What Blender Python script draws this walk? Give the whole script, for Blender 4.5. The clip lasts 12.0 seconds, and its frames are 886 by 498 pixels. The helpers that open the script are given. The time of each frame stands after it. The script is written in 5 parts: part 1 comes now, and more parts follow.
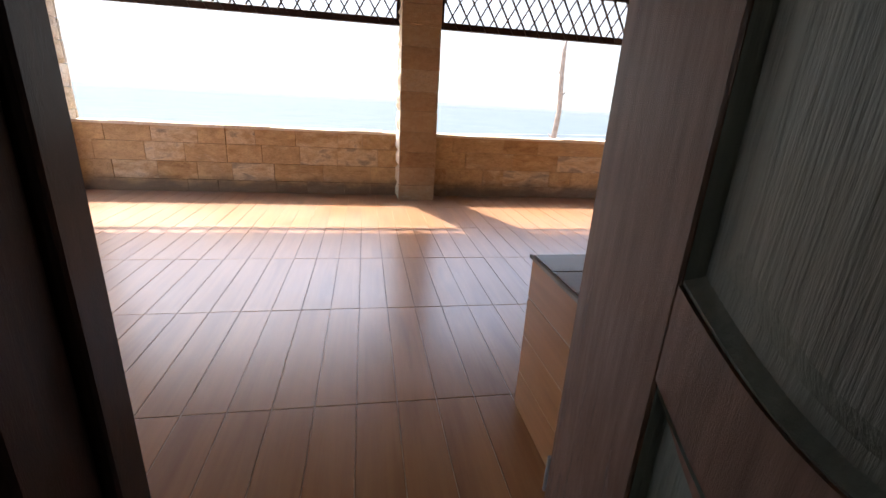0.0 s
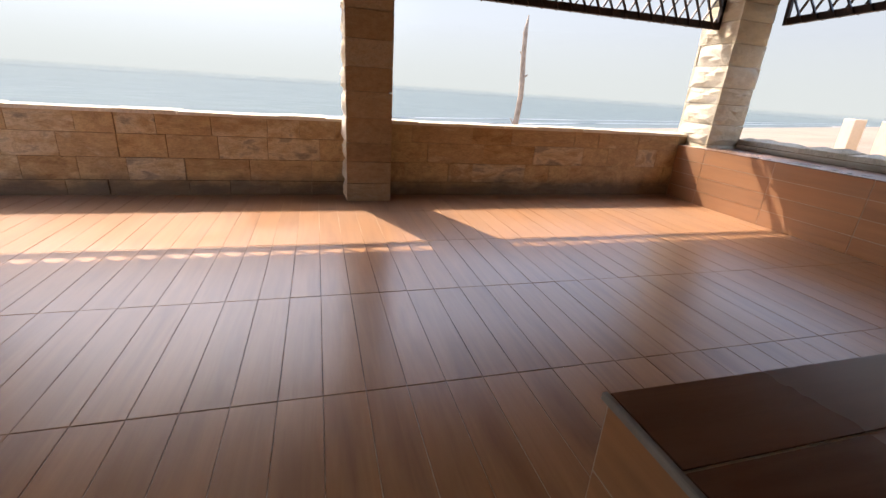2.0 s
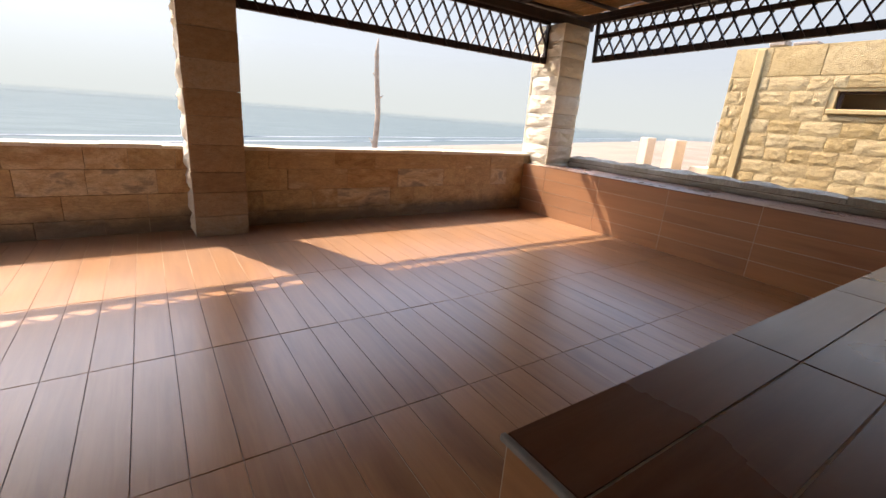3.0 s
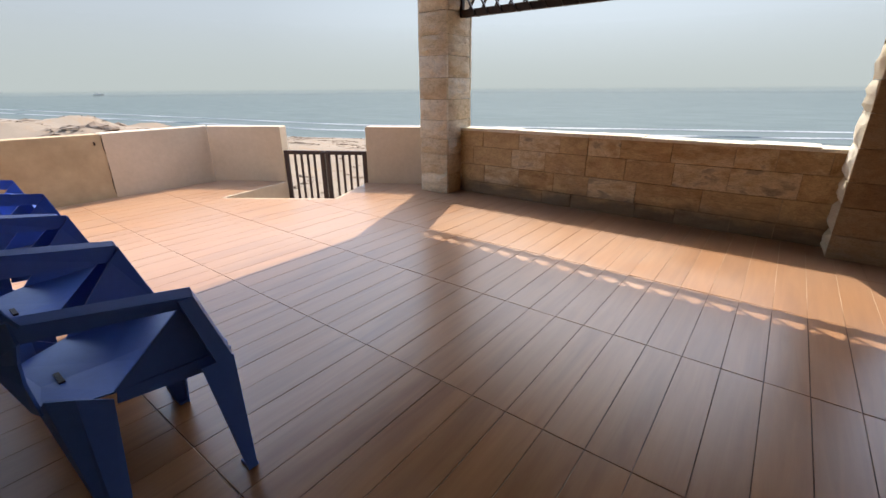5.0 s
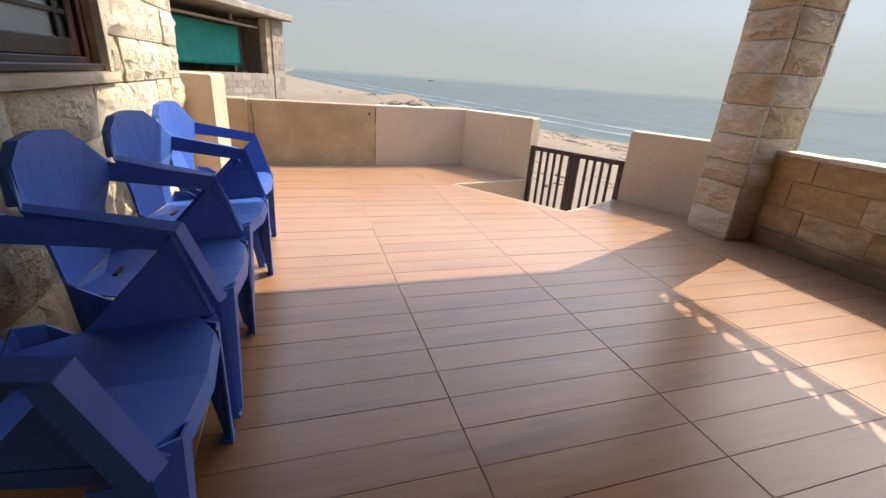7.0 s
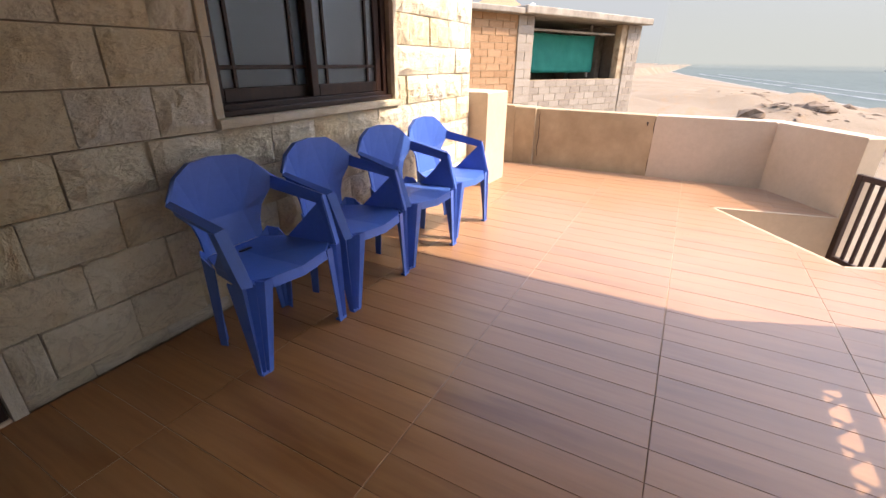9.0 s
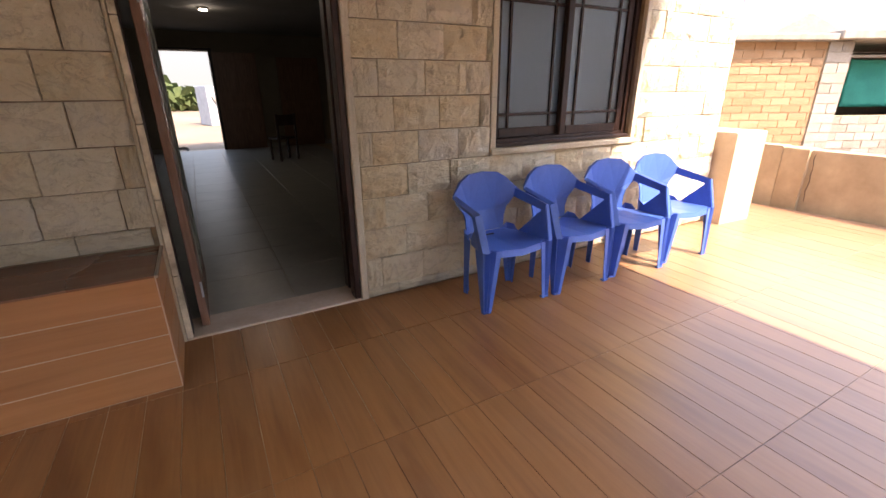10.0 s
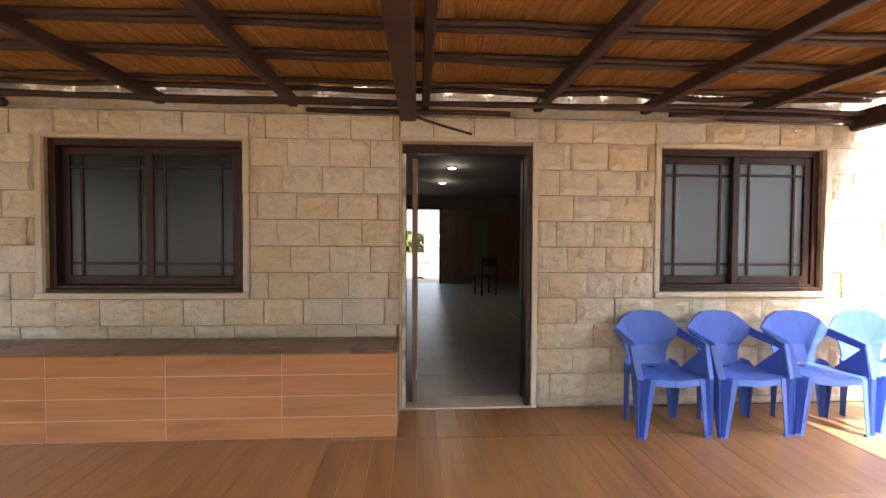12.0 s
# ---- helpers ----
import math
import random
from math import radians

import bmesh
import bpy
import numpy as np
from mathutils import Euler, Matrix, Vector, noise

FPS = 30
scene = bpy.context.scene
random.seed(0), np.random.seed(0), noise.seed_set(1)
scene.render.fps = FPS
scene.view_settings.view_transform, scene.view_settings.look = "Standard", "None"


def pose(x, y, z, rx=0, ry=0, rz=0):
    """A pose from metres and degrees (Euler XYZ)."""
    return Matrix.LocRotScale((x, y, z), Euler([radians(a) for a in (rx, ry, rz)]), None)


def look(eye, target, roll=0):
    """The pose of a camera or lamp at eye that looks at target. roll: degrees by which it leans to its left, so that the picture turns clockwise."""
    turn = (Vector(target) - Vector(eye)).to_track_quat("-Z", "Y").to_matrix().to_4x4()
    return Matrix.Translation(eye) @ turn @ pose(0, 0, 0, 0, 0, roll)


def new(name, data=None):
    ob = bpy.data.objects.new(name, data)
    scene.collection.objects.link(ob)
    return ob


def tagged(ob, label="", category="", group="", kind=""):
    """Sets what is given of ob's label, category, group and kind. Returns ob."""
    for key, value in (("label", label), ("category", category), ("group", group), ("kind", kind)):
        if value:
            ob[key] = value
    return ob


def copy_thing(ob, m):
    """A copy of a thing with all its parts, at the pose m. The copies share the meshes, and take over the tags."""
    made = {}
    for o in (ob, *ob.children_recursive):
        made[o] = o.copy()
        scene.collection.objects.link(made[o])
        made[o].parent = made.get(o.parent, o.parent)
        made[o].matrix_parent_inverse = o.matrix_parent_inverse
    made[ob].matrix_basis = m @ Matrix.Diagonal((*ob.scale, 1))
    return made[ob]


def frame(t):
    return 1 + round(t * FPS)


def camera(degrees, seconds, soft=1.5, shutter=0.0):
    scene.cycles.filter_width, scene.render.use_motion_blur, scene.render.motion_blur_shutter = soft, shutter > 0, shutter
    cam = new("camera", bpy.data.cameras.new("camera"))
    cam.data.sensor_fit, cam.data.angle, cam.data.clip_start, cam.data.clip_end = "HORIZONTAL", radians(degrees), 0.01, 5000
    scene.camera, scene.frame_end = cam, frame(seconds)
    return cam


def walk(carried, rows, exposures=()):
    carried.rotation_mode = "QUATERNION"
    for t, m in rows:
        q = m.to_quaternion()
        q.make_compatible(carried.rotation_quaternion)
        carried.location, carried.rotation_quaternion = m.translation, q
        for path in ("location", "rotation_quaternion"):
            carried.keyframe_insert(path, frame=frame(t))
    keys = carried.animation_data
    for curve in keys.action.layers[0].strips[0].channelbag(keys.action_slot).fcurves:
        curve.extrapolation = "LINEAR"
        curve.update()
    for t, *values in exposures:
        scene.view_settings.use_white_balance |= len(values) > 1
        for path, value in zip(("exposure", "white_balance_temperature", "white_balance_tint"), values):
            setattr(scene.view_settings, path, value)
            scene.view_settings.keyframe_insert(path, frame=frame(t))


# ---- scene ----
cam = camera(91.3, 12.0)
PATH = [
    (0, (0.136, -0.865, 1.094), (0.489, 0.996, 0.451), 3.3),
    (0.5, (0.146, -0.513, 1.044), (0.544, 1.342, 0.41), 3.4),
    (1, (0.208, -0.272, 1.0), (0.636, 1.572, 0.354), 3.6),
    (1.5, (0.264, -0.086, 0.988), (0.658, 1.742, 0.277), 3.5),
    (2, (0.268, -0.006, 1.057), (0.806, 1.79, 0.36), 3.9),
    (2.5, (0.254, 0.014, 1.128), (1.311, 1.607, 0.541), 4.6),
    (3, (0.252, 0.041, 1.115), (1.337, 1.616, 0.531), 4.4),
    (3.5, (0.267, 0.086, 1.113), (0.571, 1.959, 0.481), 1.4),
    (3.7, (0.295, 0.068, 1.137), (0.324, 1.958, 0.484), 0.8),
    (5.3, (0.009, 0.177, 1.145), (-1.289, 1.527, 0.443), 0.7),
    (5.5, (-0.075, 0.243, 1.139), (-1.452, 1.51, 0.431), 1.7),
    (6, (-0.251, 0.404, 1.136), (-1.795, 1.452, 0.416), 2.5),
    (6.5, (-0.383, 0.642, 1.061), (-2.063, 1.449, 0.336), 3.9),
    (6.7, (-0.408, 0.724, 1.057), (-2.126, 1.445, 0.33), 3.9),
    (8.3, (-0.266, 1.56, 1.17), (-2.095, 1.472, 0.363), 4.6),
    (8.5, (-0.218, 1.672, 1.198), (-2.03, 1.436, 0.385), 3.4),
    (9, (-0.075, 1.985, 1.258), (-1.693, 1.123, 0.459), 0.7),
    (9.5, (0.183, 2.345, 1.333), (-1.032, 0.971, 0.535), 1.1),
    (10, (0.423, 2.705, 1.399), (-0.477, 1.058, 0.708), -0.5),
    (10.5, (0.527, 3.023, 1.378), (-0.029, 1.205, 0.756), 1.5),
    (11, (0.602, 3.289, 1.375), (0.209, 1.402, 0.839), 1.3),
    (11.5, (0.649, 3.486, 1.375), (0.4, 1.541, 0.982), 0.9),
    (12, (0.561, 3.584, 1.44), (0.443, 1.589, 1.386), 0.3),
]
EXPOSURES = [(0.0, 2.9, 7300, 15), (0.5, 2.65, 7300, 15), (1.5, 2.37, 7400, 15), (2.5, 2.32, 7600, 15), (3.0, 2.35, 7600, 15), (3.7, 2.05, 7400, 13), (5.5, 1.82, 7300, 9), (6.5, 1.75, 7500, 10), (8.5, 1.88, 7700, 13), (9.5, 2.48, 8200, 19), (10.5, 3.05, 8400, 21), (11.5, 3.15, 8400, 18), (12.0, 3.55, 8300, 15)]
walk(cam, [(t, look(eye, target, roll)) for t, eye, target, roll in PATH], EXPOSURES)

# ---- light ----
SUN_WAY = Vector((0.32, -0.77, -1.0)).normalized()
world = bpy.data.worlds.new("sky")
scene.world = world
world.use_nodes = True
wn = world.node_tree.nodes
sky = wn.new("ShaderNodeTexSky")
sky.sky_type = "NISHITA"
sky.sun_disc = False
sky.sun_elevation = math.asin(-SUN_WAY.z)
sky.sun_rotation = math.atan2(-SUN_WAY.x, -SUN_WAY.y)
sky.altitude = 0.0
sky.air_density = 1.0
sky.dust_density = 1.0
sky.ozone_density = 1.0
wn["Background"].inputs["Strength"].default_value = 0.23
world.node_tree.links.new(sky.outputs[0], wn["Background"].inputs["Color"])

sun = new("sun", bpy.data.lights.new("sun", "SUN"))
sun.data.energy, sun.data.angle, sun.data.color = 1.8, radians(0.3), (1.0, 0.965, 0.93)
sun.rotation_mode = "QUATERNION"
sun.rotation_quaternion = SUN_WAY.to_track_quat("-Z", "Y")

# ---- materials ----
def nodes_of(name, rough=0.7, metal=0.0, spec=0.5):
    m = bpy.data.materials.new(name)
    m.use_nodes = True
    nt = m.node_tree
    b = nt.nodes["Principled BSDF"]
    b.inputs["Roughness"].default_value = rough
    b.inputs["Metallic"].default_value = metal
    b.inputs["Specular IOR Level"].default_value = spec
    return m, nt, b


def coords(nt, scale=(1, 1, 1), per_object=True, space="Object"):
    """Coordinates in metres, shifted by a random amount for each object."""
    tc = nt.nodes.new("ShaderNodeTexCoord")
    mp = nt.nodes.new("ShaderNodeMapping")
    mp.inputs["Scale"].default_value = scale
    nt.links.new(tc.outputs[space], mp.inputs["Vector"])
    if per_object:
        oi = nt.nodes.new("ShaderNodeObjectInfo")
        mul = nt.nodes.new("ShaderNodeMath")
        mul.operation, mul.inputs[1].default_value = "MULTIPLY", 61.7
        nt.links.new(oi.outputs["Random"], mul.inputs[0])
        nt.links.new(mul.outputs[0], mp.inputs["Location"])
    return mp.outputs[0]


def noise_of(nt, vec, scale, detail=5.0, rough=0.6, distort=0.0):
    n = nt.nodes.new("ShaderNodeTexNoise")
    n.inputs["Scale"].default_value = scale
    n.inputs["Detail"].default_value = detail
    n.inputs["Roughness"].default_value = rough
    n.inputs["Distortion"].default_value = distort
    nt.links.new(vec, n.inputs["Vector"])
    return n.outputs[0]


def ramp(nt, fac, stops):
    r = nt.nodes.new("ShaderNodeValToRGB")
    e = r.color_ramp.elements
    while len(e) < len(stops):
        e.new(0.5)
    for el, (p, c) in zip(e, stops):
        el.position, el.color = p, (*c, 1)
    nt.links.new(fac, r.inputs[0])
    return r.outputs[0]


def mix(nt, fac, a, b, kind="MIX"):
    m = nt.nodes.new("ShaderNodeMix")
    m.data_type, m.blend_type = "RGBA", kind
    for value, sock in ((fac, m.inputs[0]), (a, m.inputs[6]), (b, m.inputs[7])):
        if hasattr(value, "is_linked"):
            nt.links.new(value, sock)
        elif isinstance(value, tuple):
            sock.default_value = (*value, 1)
        else:
            sock.default_value = value
    return m.outputs[2]


def span(nt, value, lo, hi, a=0.0, b=1.0):
    m = nt.nodes.new("ShaderNodeMapRange")
    for n, v in enumerate((lo, hi, a, b)):
        m.inputs[n + 1].default_value = v
    nt.links.new(value, m.inputs[0])
    return m.outputs[0]


def bump(nt, bsdf, height, strength=0.3, distance=0.01):
    b = nt.nodes.new("ShaderNodeBump")
    b.inputs["Strength"].default_value, b.inputs["Distance"].default_value = strength, distance
    nt.links.new(height, b.inputs["Height"])
    nt.links.new(b.outputs[0], bsdf.inputs["Normal"])


def random_of(nt):
    return nt.nodes.new("ShaderNodeObjectInfo").outputs["Random"]


def wood_tile(name, dark, light, rough=0.3):
    """Glazed tile with a printed wood grain along its own y."""
    m, nt, b = nodes_of(name, rough)
    v = coords(nt, (26, 1.6, 26))
    g = noise_of(nt, v, 1.0, 8, 0.62, 0.6)
    col = ramp(nt, g, [(0.12, dark), (0.5, tuple((p + q) / 2 for p, q in zip(dark, light))), (0.9, light)])
    r = random_of(nt)
    col = mix(nt, 1.0, col, ramp(nt, r, [(0, (0.92, 0.91, 0.90)), (0.5, (1, 1, 1)), (1, (1.05, 1.03, 1.0))]), "MULTIPLY")
    streak = noise_of(nt, coords(nt, (7, 1.1, 7)), 1.0, 3, 0.5, 0.5)
    col = mix(nt, 1.0, col, ramp(nt, streak, [(0.22, (0.70, 0.63, 0.60)), (0.46, (1, 1, 1)), (0.85, (1.06, 1.05, 1.03))]), "MULTIPLY")
    dust = noise_of(nt, coords(nt, (9, 1.5, 9)), 1.3, 6, 0.7)
    col = mix(nt, span(nt, dust, 0.5, 0.9, 0, 0.15), col, (0.36, 0.25, 0.17))
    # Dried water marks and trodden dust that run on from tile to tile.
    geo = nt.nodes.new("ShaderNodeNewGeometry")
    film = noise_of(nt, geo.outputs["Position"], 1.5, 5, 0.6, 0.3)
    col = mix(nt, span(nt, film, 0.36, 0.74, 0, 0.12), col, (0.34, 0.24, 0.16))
    # Colour grows paler away from the house to imitate the sunlit floor.
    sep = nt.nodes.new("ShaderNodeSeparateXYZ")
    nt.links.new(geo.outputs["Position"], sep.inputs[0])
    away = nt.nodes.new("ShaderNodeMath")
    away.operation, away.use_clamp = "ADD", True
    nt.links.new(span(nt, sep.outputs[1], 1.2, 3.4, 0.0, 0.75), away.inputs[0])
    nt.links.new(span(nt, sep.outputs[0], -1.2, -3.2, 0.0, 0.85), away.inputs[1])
    sunwashed = mix(nt, 1.0, ramp(nt, away.outputs[0], [(0, (0, 0, 0)), (1, (0.52, 0.52, 0.52))]), ramp(nt, film, [(0.30, (0.65, 0.65, 0.65)), (0.65, (1, 1, 1))]), "MULTIPLY")
    col = mix(nt, sunwashed, col, (0.385, 0.262, 0.190))
    nt.links.new(span(nt, film, 0.36, 0.72, rough - 0.02, rough + 0.07), b.inputs["Roughness"])
    nt.links.new(col, b.inputs["Base Color"])
    bump(nt, b, g, 0.05, 0.002)
    return m


def stone(name, stops, rough=0.9, scale=5.0, stain=None, depth=0.020, wear=1.0, vein_shade=0.0):
    """Split stone: patchy colour from stone to stone, with pits and vein lines that imitate relief shade."""
    m, nt, b = nodes_of(name, rough, spec=0.25)
    v = coords(nt)
    big = noise_of(nt, v, scale, 4, 0.55, 0.4)
    fine = noise_of(nt, v, scale * 9, 6, 0.7)
    r = random_of(nt)
    add = nt.nodes.new("ShaderNodeMath")
    add.operation = "MULTIPLY_ADD"
    add.inputs[1].default_value = 0.68
    nt.links.new(r, add.inputs[0])
    nt.links.new(span(nt, big, 0.25, 0.75, 0.0, 0.45), add.inputs[2])
    col = ramp(nt, add.outputs[0], stops)
    pits = noise_of(nt, v, scale * 2.6, 8, 0.75, 1.2)
    col = mix(nt, 0.45 * wear, col, ramp(nt, fine, [(0.3, (0.35, 0.33, 0.3)), (0.62, (1, 1, 1))]), "MULTIPLY")
    col = mix(nt, 0.5 * wear, col, ramp(nt, pits, [(0.30, (0.36, 0.30, 0.24)), (0.47, (0.95, 0.95, 0.95)), (0.7, (1.12, 1.12, 1.12))]), "MULTIPLY")
    # Thin dark and light lines paint in the shading of chiselled relief.
    if vein_shade:
        crack = noise_of(nt, v, scale * 1.3, 8, 0.6, 0.8)
        col = mix(nt, vein_shade, col, ramp(nt, crack, [(0.40, (1, 1, 1)), (0.46, (0.34, 0.26, 0.17)), (0.475, (1.0, 0.98, 0.94)), (0.60, (1.08, 1.08, 1.08)), (0.68, (0.80, 0.72, 0.58))]), "MULTIPLY")
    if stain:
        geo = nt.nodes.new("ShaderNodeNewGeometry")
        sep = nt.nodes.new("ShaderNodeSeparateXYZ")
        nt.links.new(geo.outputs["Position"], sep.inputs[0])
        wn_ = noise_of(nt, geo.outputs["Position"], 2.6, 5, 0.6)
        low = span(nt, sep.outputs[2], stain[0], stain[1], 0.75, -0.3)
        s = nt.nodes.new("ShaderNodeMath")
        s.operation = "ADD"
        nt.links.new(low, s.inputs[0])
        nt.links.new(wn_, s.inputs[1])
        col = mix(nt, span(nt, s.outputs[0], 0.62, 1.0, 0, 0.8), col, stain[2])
    nt.links.new(col, b.inputs["Base Color"])
    h = mix(nt, 0.6, ramp(nt, pits, [(0, (0, 0, 0)), (1, (1, 1, 1))]), ramp(nt, fine, [(0, (0, 0, 0)), (1, (1, 1, 1))]))
    bump(nt, b, h, 1.0, depth * 1.8)
    return m


def plain(name, a, b_, rough=0.7, scale=4.0, metal=0.0, relief=0.15, spec=0.5, streak=(1, 1, 1)):
    """Two-tone surface with soft stains and fine relief."""
    m, nt, b = nodes_of(name, rough, metal, spec)
    v = coords(nt, streak)
    big = noise_of(nt, v, scale, 6, 0.62)
    fine = noise_of(nt, v, scale * 14, 5, 0.65)
    col = ramp(nt, big, [(0.3, a), (0.72, b_)])
    col = mix(nt, 0.18, col, ramp(nt, fine, [(0.3, (0.55, 0.55, 0.55)), (0.65, (1, 1, 1))]), "MULTIPLY")
    nt.links.new(col, b.inputs["Base Color"])
    bump(nt, b, fine, relief, 0.004)
    return m


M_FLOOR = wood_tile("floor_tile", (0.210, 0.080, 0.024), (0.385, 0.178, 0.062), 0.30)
M_BENCH = wood_tile("bench_tile", (0.32, 0.128, 0.044), (0.47, 0.215, 0.084), 0.33)
M_TOP = wood_tile("bench_top_tile", (0.13, 0.055, 0.03), (0.22, 0.095, 0.05), 0.27)
def grout_material():
    """Tile grout, dark in the middle of the terrace and paler around it."""
    m, nt, b = nodes_of("grout", 0.95, spec=0.2)
    geo = nt.nodes.new("ShaderNodeNewGeometry")
    sep = nt.nodes.new("ShaderNodeSeparateXYZ")
    nt.links.new(geo.outputs["Position"], sep.inputs[0])
    patch = noise_of(nt, geo.outputs["Position"], 1.7, 4, 0.6)
    fine = noise_of(nt, geo.outputs["Position"], 14, 4, 0.7)
    def most(a, c, kind="MAXIMUM"):
        n = nt.nodes.new("ShaderNodeMath")
        n.operation = kind
        nt.links.new(a, n.inputs[0])
        nt.links.new(c, n.inputs[1])
        return n.outputs[0]
    pale_share = most(span(nt, sep.outputs[1], 1.5, 0.9, 0, 0.6), span(nt, sep.outputs[0], -1.9, -2.7, 0, 0.55))
    pale_share = most(pale_share, span(nt, sep.outputs[1], 2.8, 3.2, 0, 0.4))
    col = ramp(nt, most(pale_share, patch, "ADD"), [(0.50, (0.085, 0.045, 0.030)), (0.72, (0.34, 0.22, 0.14)), (0.95, (0.62, 0.50, 0.38))])
    col = mix(nt, 0.5, col, ramp(nt, fine, [(0.35, (0.35, 0.30, 0.26)), (0.6, (1, 1, 1))]), "MULTIPLY")
    nt.links.new(col, b.inputs["Base Color"])
    return m


M_GROUT = grout_material()
M_GROUT_PALE = plain("pale_grout", (0.45, 0.34, 0.24), (0.62, 0.52, 0.42), 0.95, 3)
M_CEMENT = plain("cement", (0.20, 0.17, 0.14), (0.42, 0.36, 0.29), 0.92, 3)
M_STONE = stone("house_stone", [(0.0, (0.74, 0.53, 0.30)), (0.16, (0.84, 0.70, 0.46)), (0.5, (0.86, 0.77, 0.58)), (0.8, (0.87, 0.80, 0.64)), (1.0, (0.78, 0.73, 0.62))], 0.9, 1.5, (-0.05, 0.10, (0.34, 0.28, 0.20)), 0.03, 0.10, 0.22)
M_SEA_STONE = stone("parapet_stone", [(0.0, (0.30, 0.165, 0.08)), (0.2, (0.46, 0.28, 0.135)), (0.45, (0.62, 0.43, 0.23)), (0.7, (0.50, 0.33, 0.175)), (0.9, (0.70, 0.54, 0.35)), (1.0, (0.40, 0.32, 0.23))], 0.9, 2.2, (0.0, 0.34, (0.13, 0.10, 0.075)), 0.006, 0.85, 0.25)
M_PILLAR = stone("pillar_stone", [(0.0, (0.38, 0.22, 0.12)), (0.35, (0.52, 0.34, 0.19)), (0.7, (0.60, 0.43, 0.27)), (1.0, (0.64, 0.51, 0.36))], 0.9, 5.0)
M_YELLOW = stone("yellow_stone", [(0.0, (0.42, 0.29, 0.12)), (0.5, (0.50, 0.365, 0.18)), (1.0, (0.56, 0.44, 0.25))], 0.92, 2.6, None, 0.012, 0.5, 0.35)
M_YELLOW_BACK = plain("yellow_render", (0.46, 0.33, 0.15), (0.56, 0.42, 0.21), 0.95, 2)
M_MORTAR = plain("mortar", (0.22, 0.15, 0.09), (0.50, 0.39, 0.26), 0.95, 5)
M_CAP = stone("grey_cap_stone", [(0.0, (0.58, 0.49, 0.36)), (0.5, (0.74, 0.66, 0.52)), (1.0, (0.84, 0.77, 0.64))], 0.92, 5.0)
M_TRIM = stone("trim_stone", [(0.0, (0.66, 0.55, 0.38)), (0.5, (0.77, 0.68, 0.52)), (1.0, (0.82, 0.75, 0.61))], 0.85, 6.0, None, 0.006, 0.8)
M_PLASTER = plain("cream_plaster", (0.50, 0.385, 0.27), (0.60, 0.475, 0.35), 0.92, 1.2, relief=0.1)
M_OLD = plain("weathered_plaster", (0.28, 0.19, 0.105), (0.56, 0.42, 0.26), 0.92, 1.1, relief=0.2)
M_WOOD = plain("dark_wood", (0.013, 0.006, 0.005), (0.045, 0.020, 0.014), 0.42, 5, relief=0.3, spec=0.3, streak=(6, 6, 0.6))
M_DOOR = plain("door_wood", (0.150, 0.075, 0.046), (0.27, 0.145, 0.094), 0.24, 5, relief=0.6, streak=(9, 9, 0.7))
# Same wood as the stiles; its grey-green tone imitates a sheen.
M_PANEL = plain("door_panel_sheen", (0.13, 0.15, 0.125), (0.30, 0.33, 0.28), 0.26, 1.6, relief=1.0, streak=(6, 6, 0.30))
M_CHIPPED = plain("chipped_paint", (0.22, 0.17, 0.11), (0.84, 0.75, 0.57), 0.7, 7, relief=0.4)
M_GATE = plain("gate_wood", (0.024, 0.010, 0.008), (0.055, 0.024, 0.017), 0.6, 6, relief=0.3)
M_POLE = plain("pole_wood", (0.014, 0.007, 0.005), (0.050, 0.022, 0.014), 0.7, 8, relief=0.4)
M_REED = plain("reed", (0.24, 0.105, 0.030), (0.58, 0.32, 0.115), 0.7, 30, relief=0.2, streak=(4, 0.3, 4))
def let_light(m, share, tint):
    """Thin dry matting lets some of the sun through."""
    nt = m.node_tree
    out, b = nt.nodes["Material Output"], nt.nodes["Principled BSDF"]
    tl, mx = nt.nodes.new("ShaderNodeBsdfTranslucent"), nt.nodes.new("ShaderNodeMixShader")
    tl.inputs["Color"].default_value, mx.inputs[0].default_value = (*tint, 1), share
    nt.links.new(b.outputs[0], mx.inputs[1])
    nt.links.new(tl.outputs[0], mx.inputs[2])
    nt.links.new(mx.outputs[0], out.inputs["Surface"])


let_light(M_REED, 0.10, (0.55, 0.34, 0.15))
M_BLUE = plain("blue_plastic", (0.048, 0.130, 0.46), (0.062, 0.160, 0.53), 0.42, 3, relief=0.03)
M_BLOCK = stone("concrete_block", [(0.0, (0.26, 0.21, 0.17)), (0.5, (0.34, 0.29, 0.24)), (1.0, (0.42, 0.36, 0.30))], 0.95, 6, None, 0.004)
M_BRICK = stone("tan_brick", [(0.0, (0.34, 0.19, 0.10)), (0.5, (0.42, 0.25, 0.14)), (1.0, (0.48, 0.30, 0.18))], 0.95, 6, None, 0.004)
M_TARP = plain("green_tarp", (0.0, 0.30, 0.24), (0.01, 0.40, 0.32), 0.6, 2, relief=0.2)
M_DRIFT = plain("driftwood", (0.22, 0.15, 0.10), (0.42, 0.33, 0.25), 0.85, 6, relief=0.5)
M_LITTER = plain("seaweed", (0.10, 0.06, 0.035), (0.22, 0.15, 0.10), 0.9, 3, relief=0.3)
M_SHRUB = plain("shrub_leaf", (0.045, 0.075, 0.02), (0.11, 0.14, 0.045), 0.8, 3)
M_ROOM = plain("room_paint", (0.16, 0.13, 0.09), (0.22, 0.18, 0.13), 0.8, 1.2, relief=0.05)
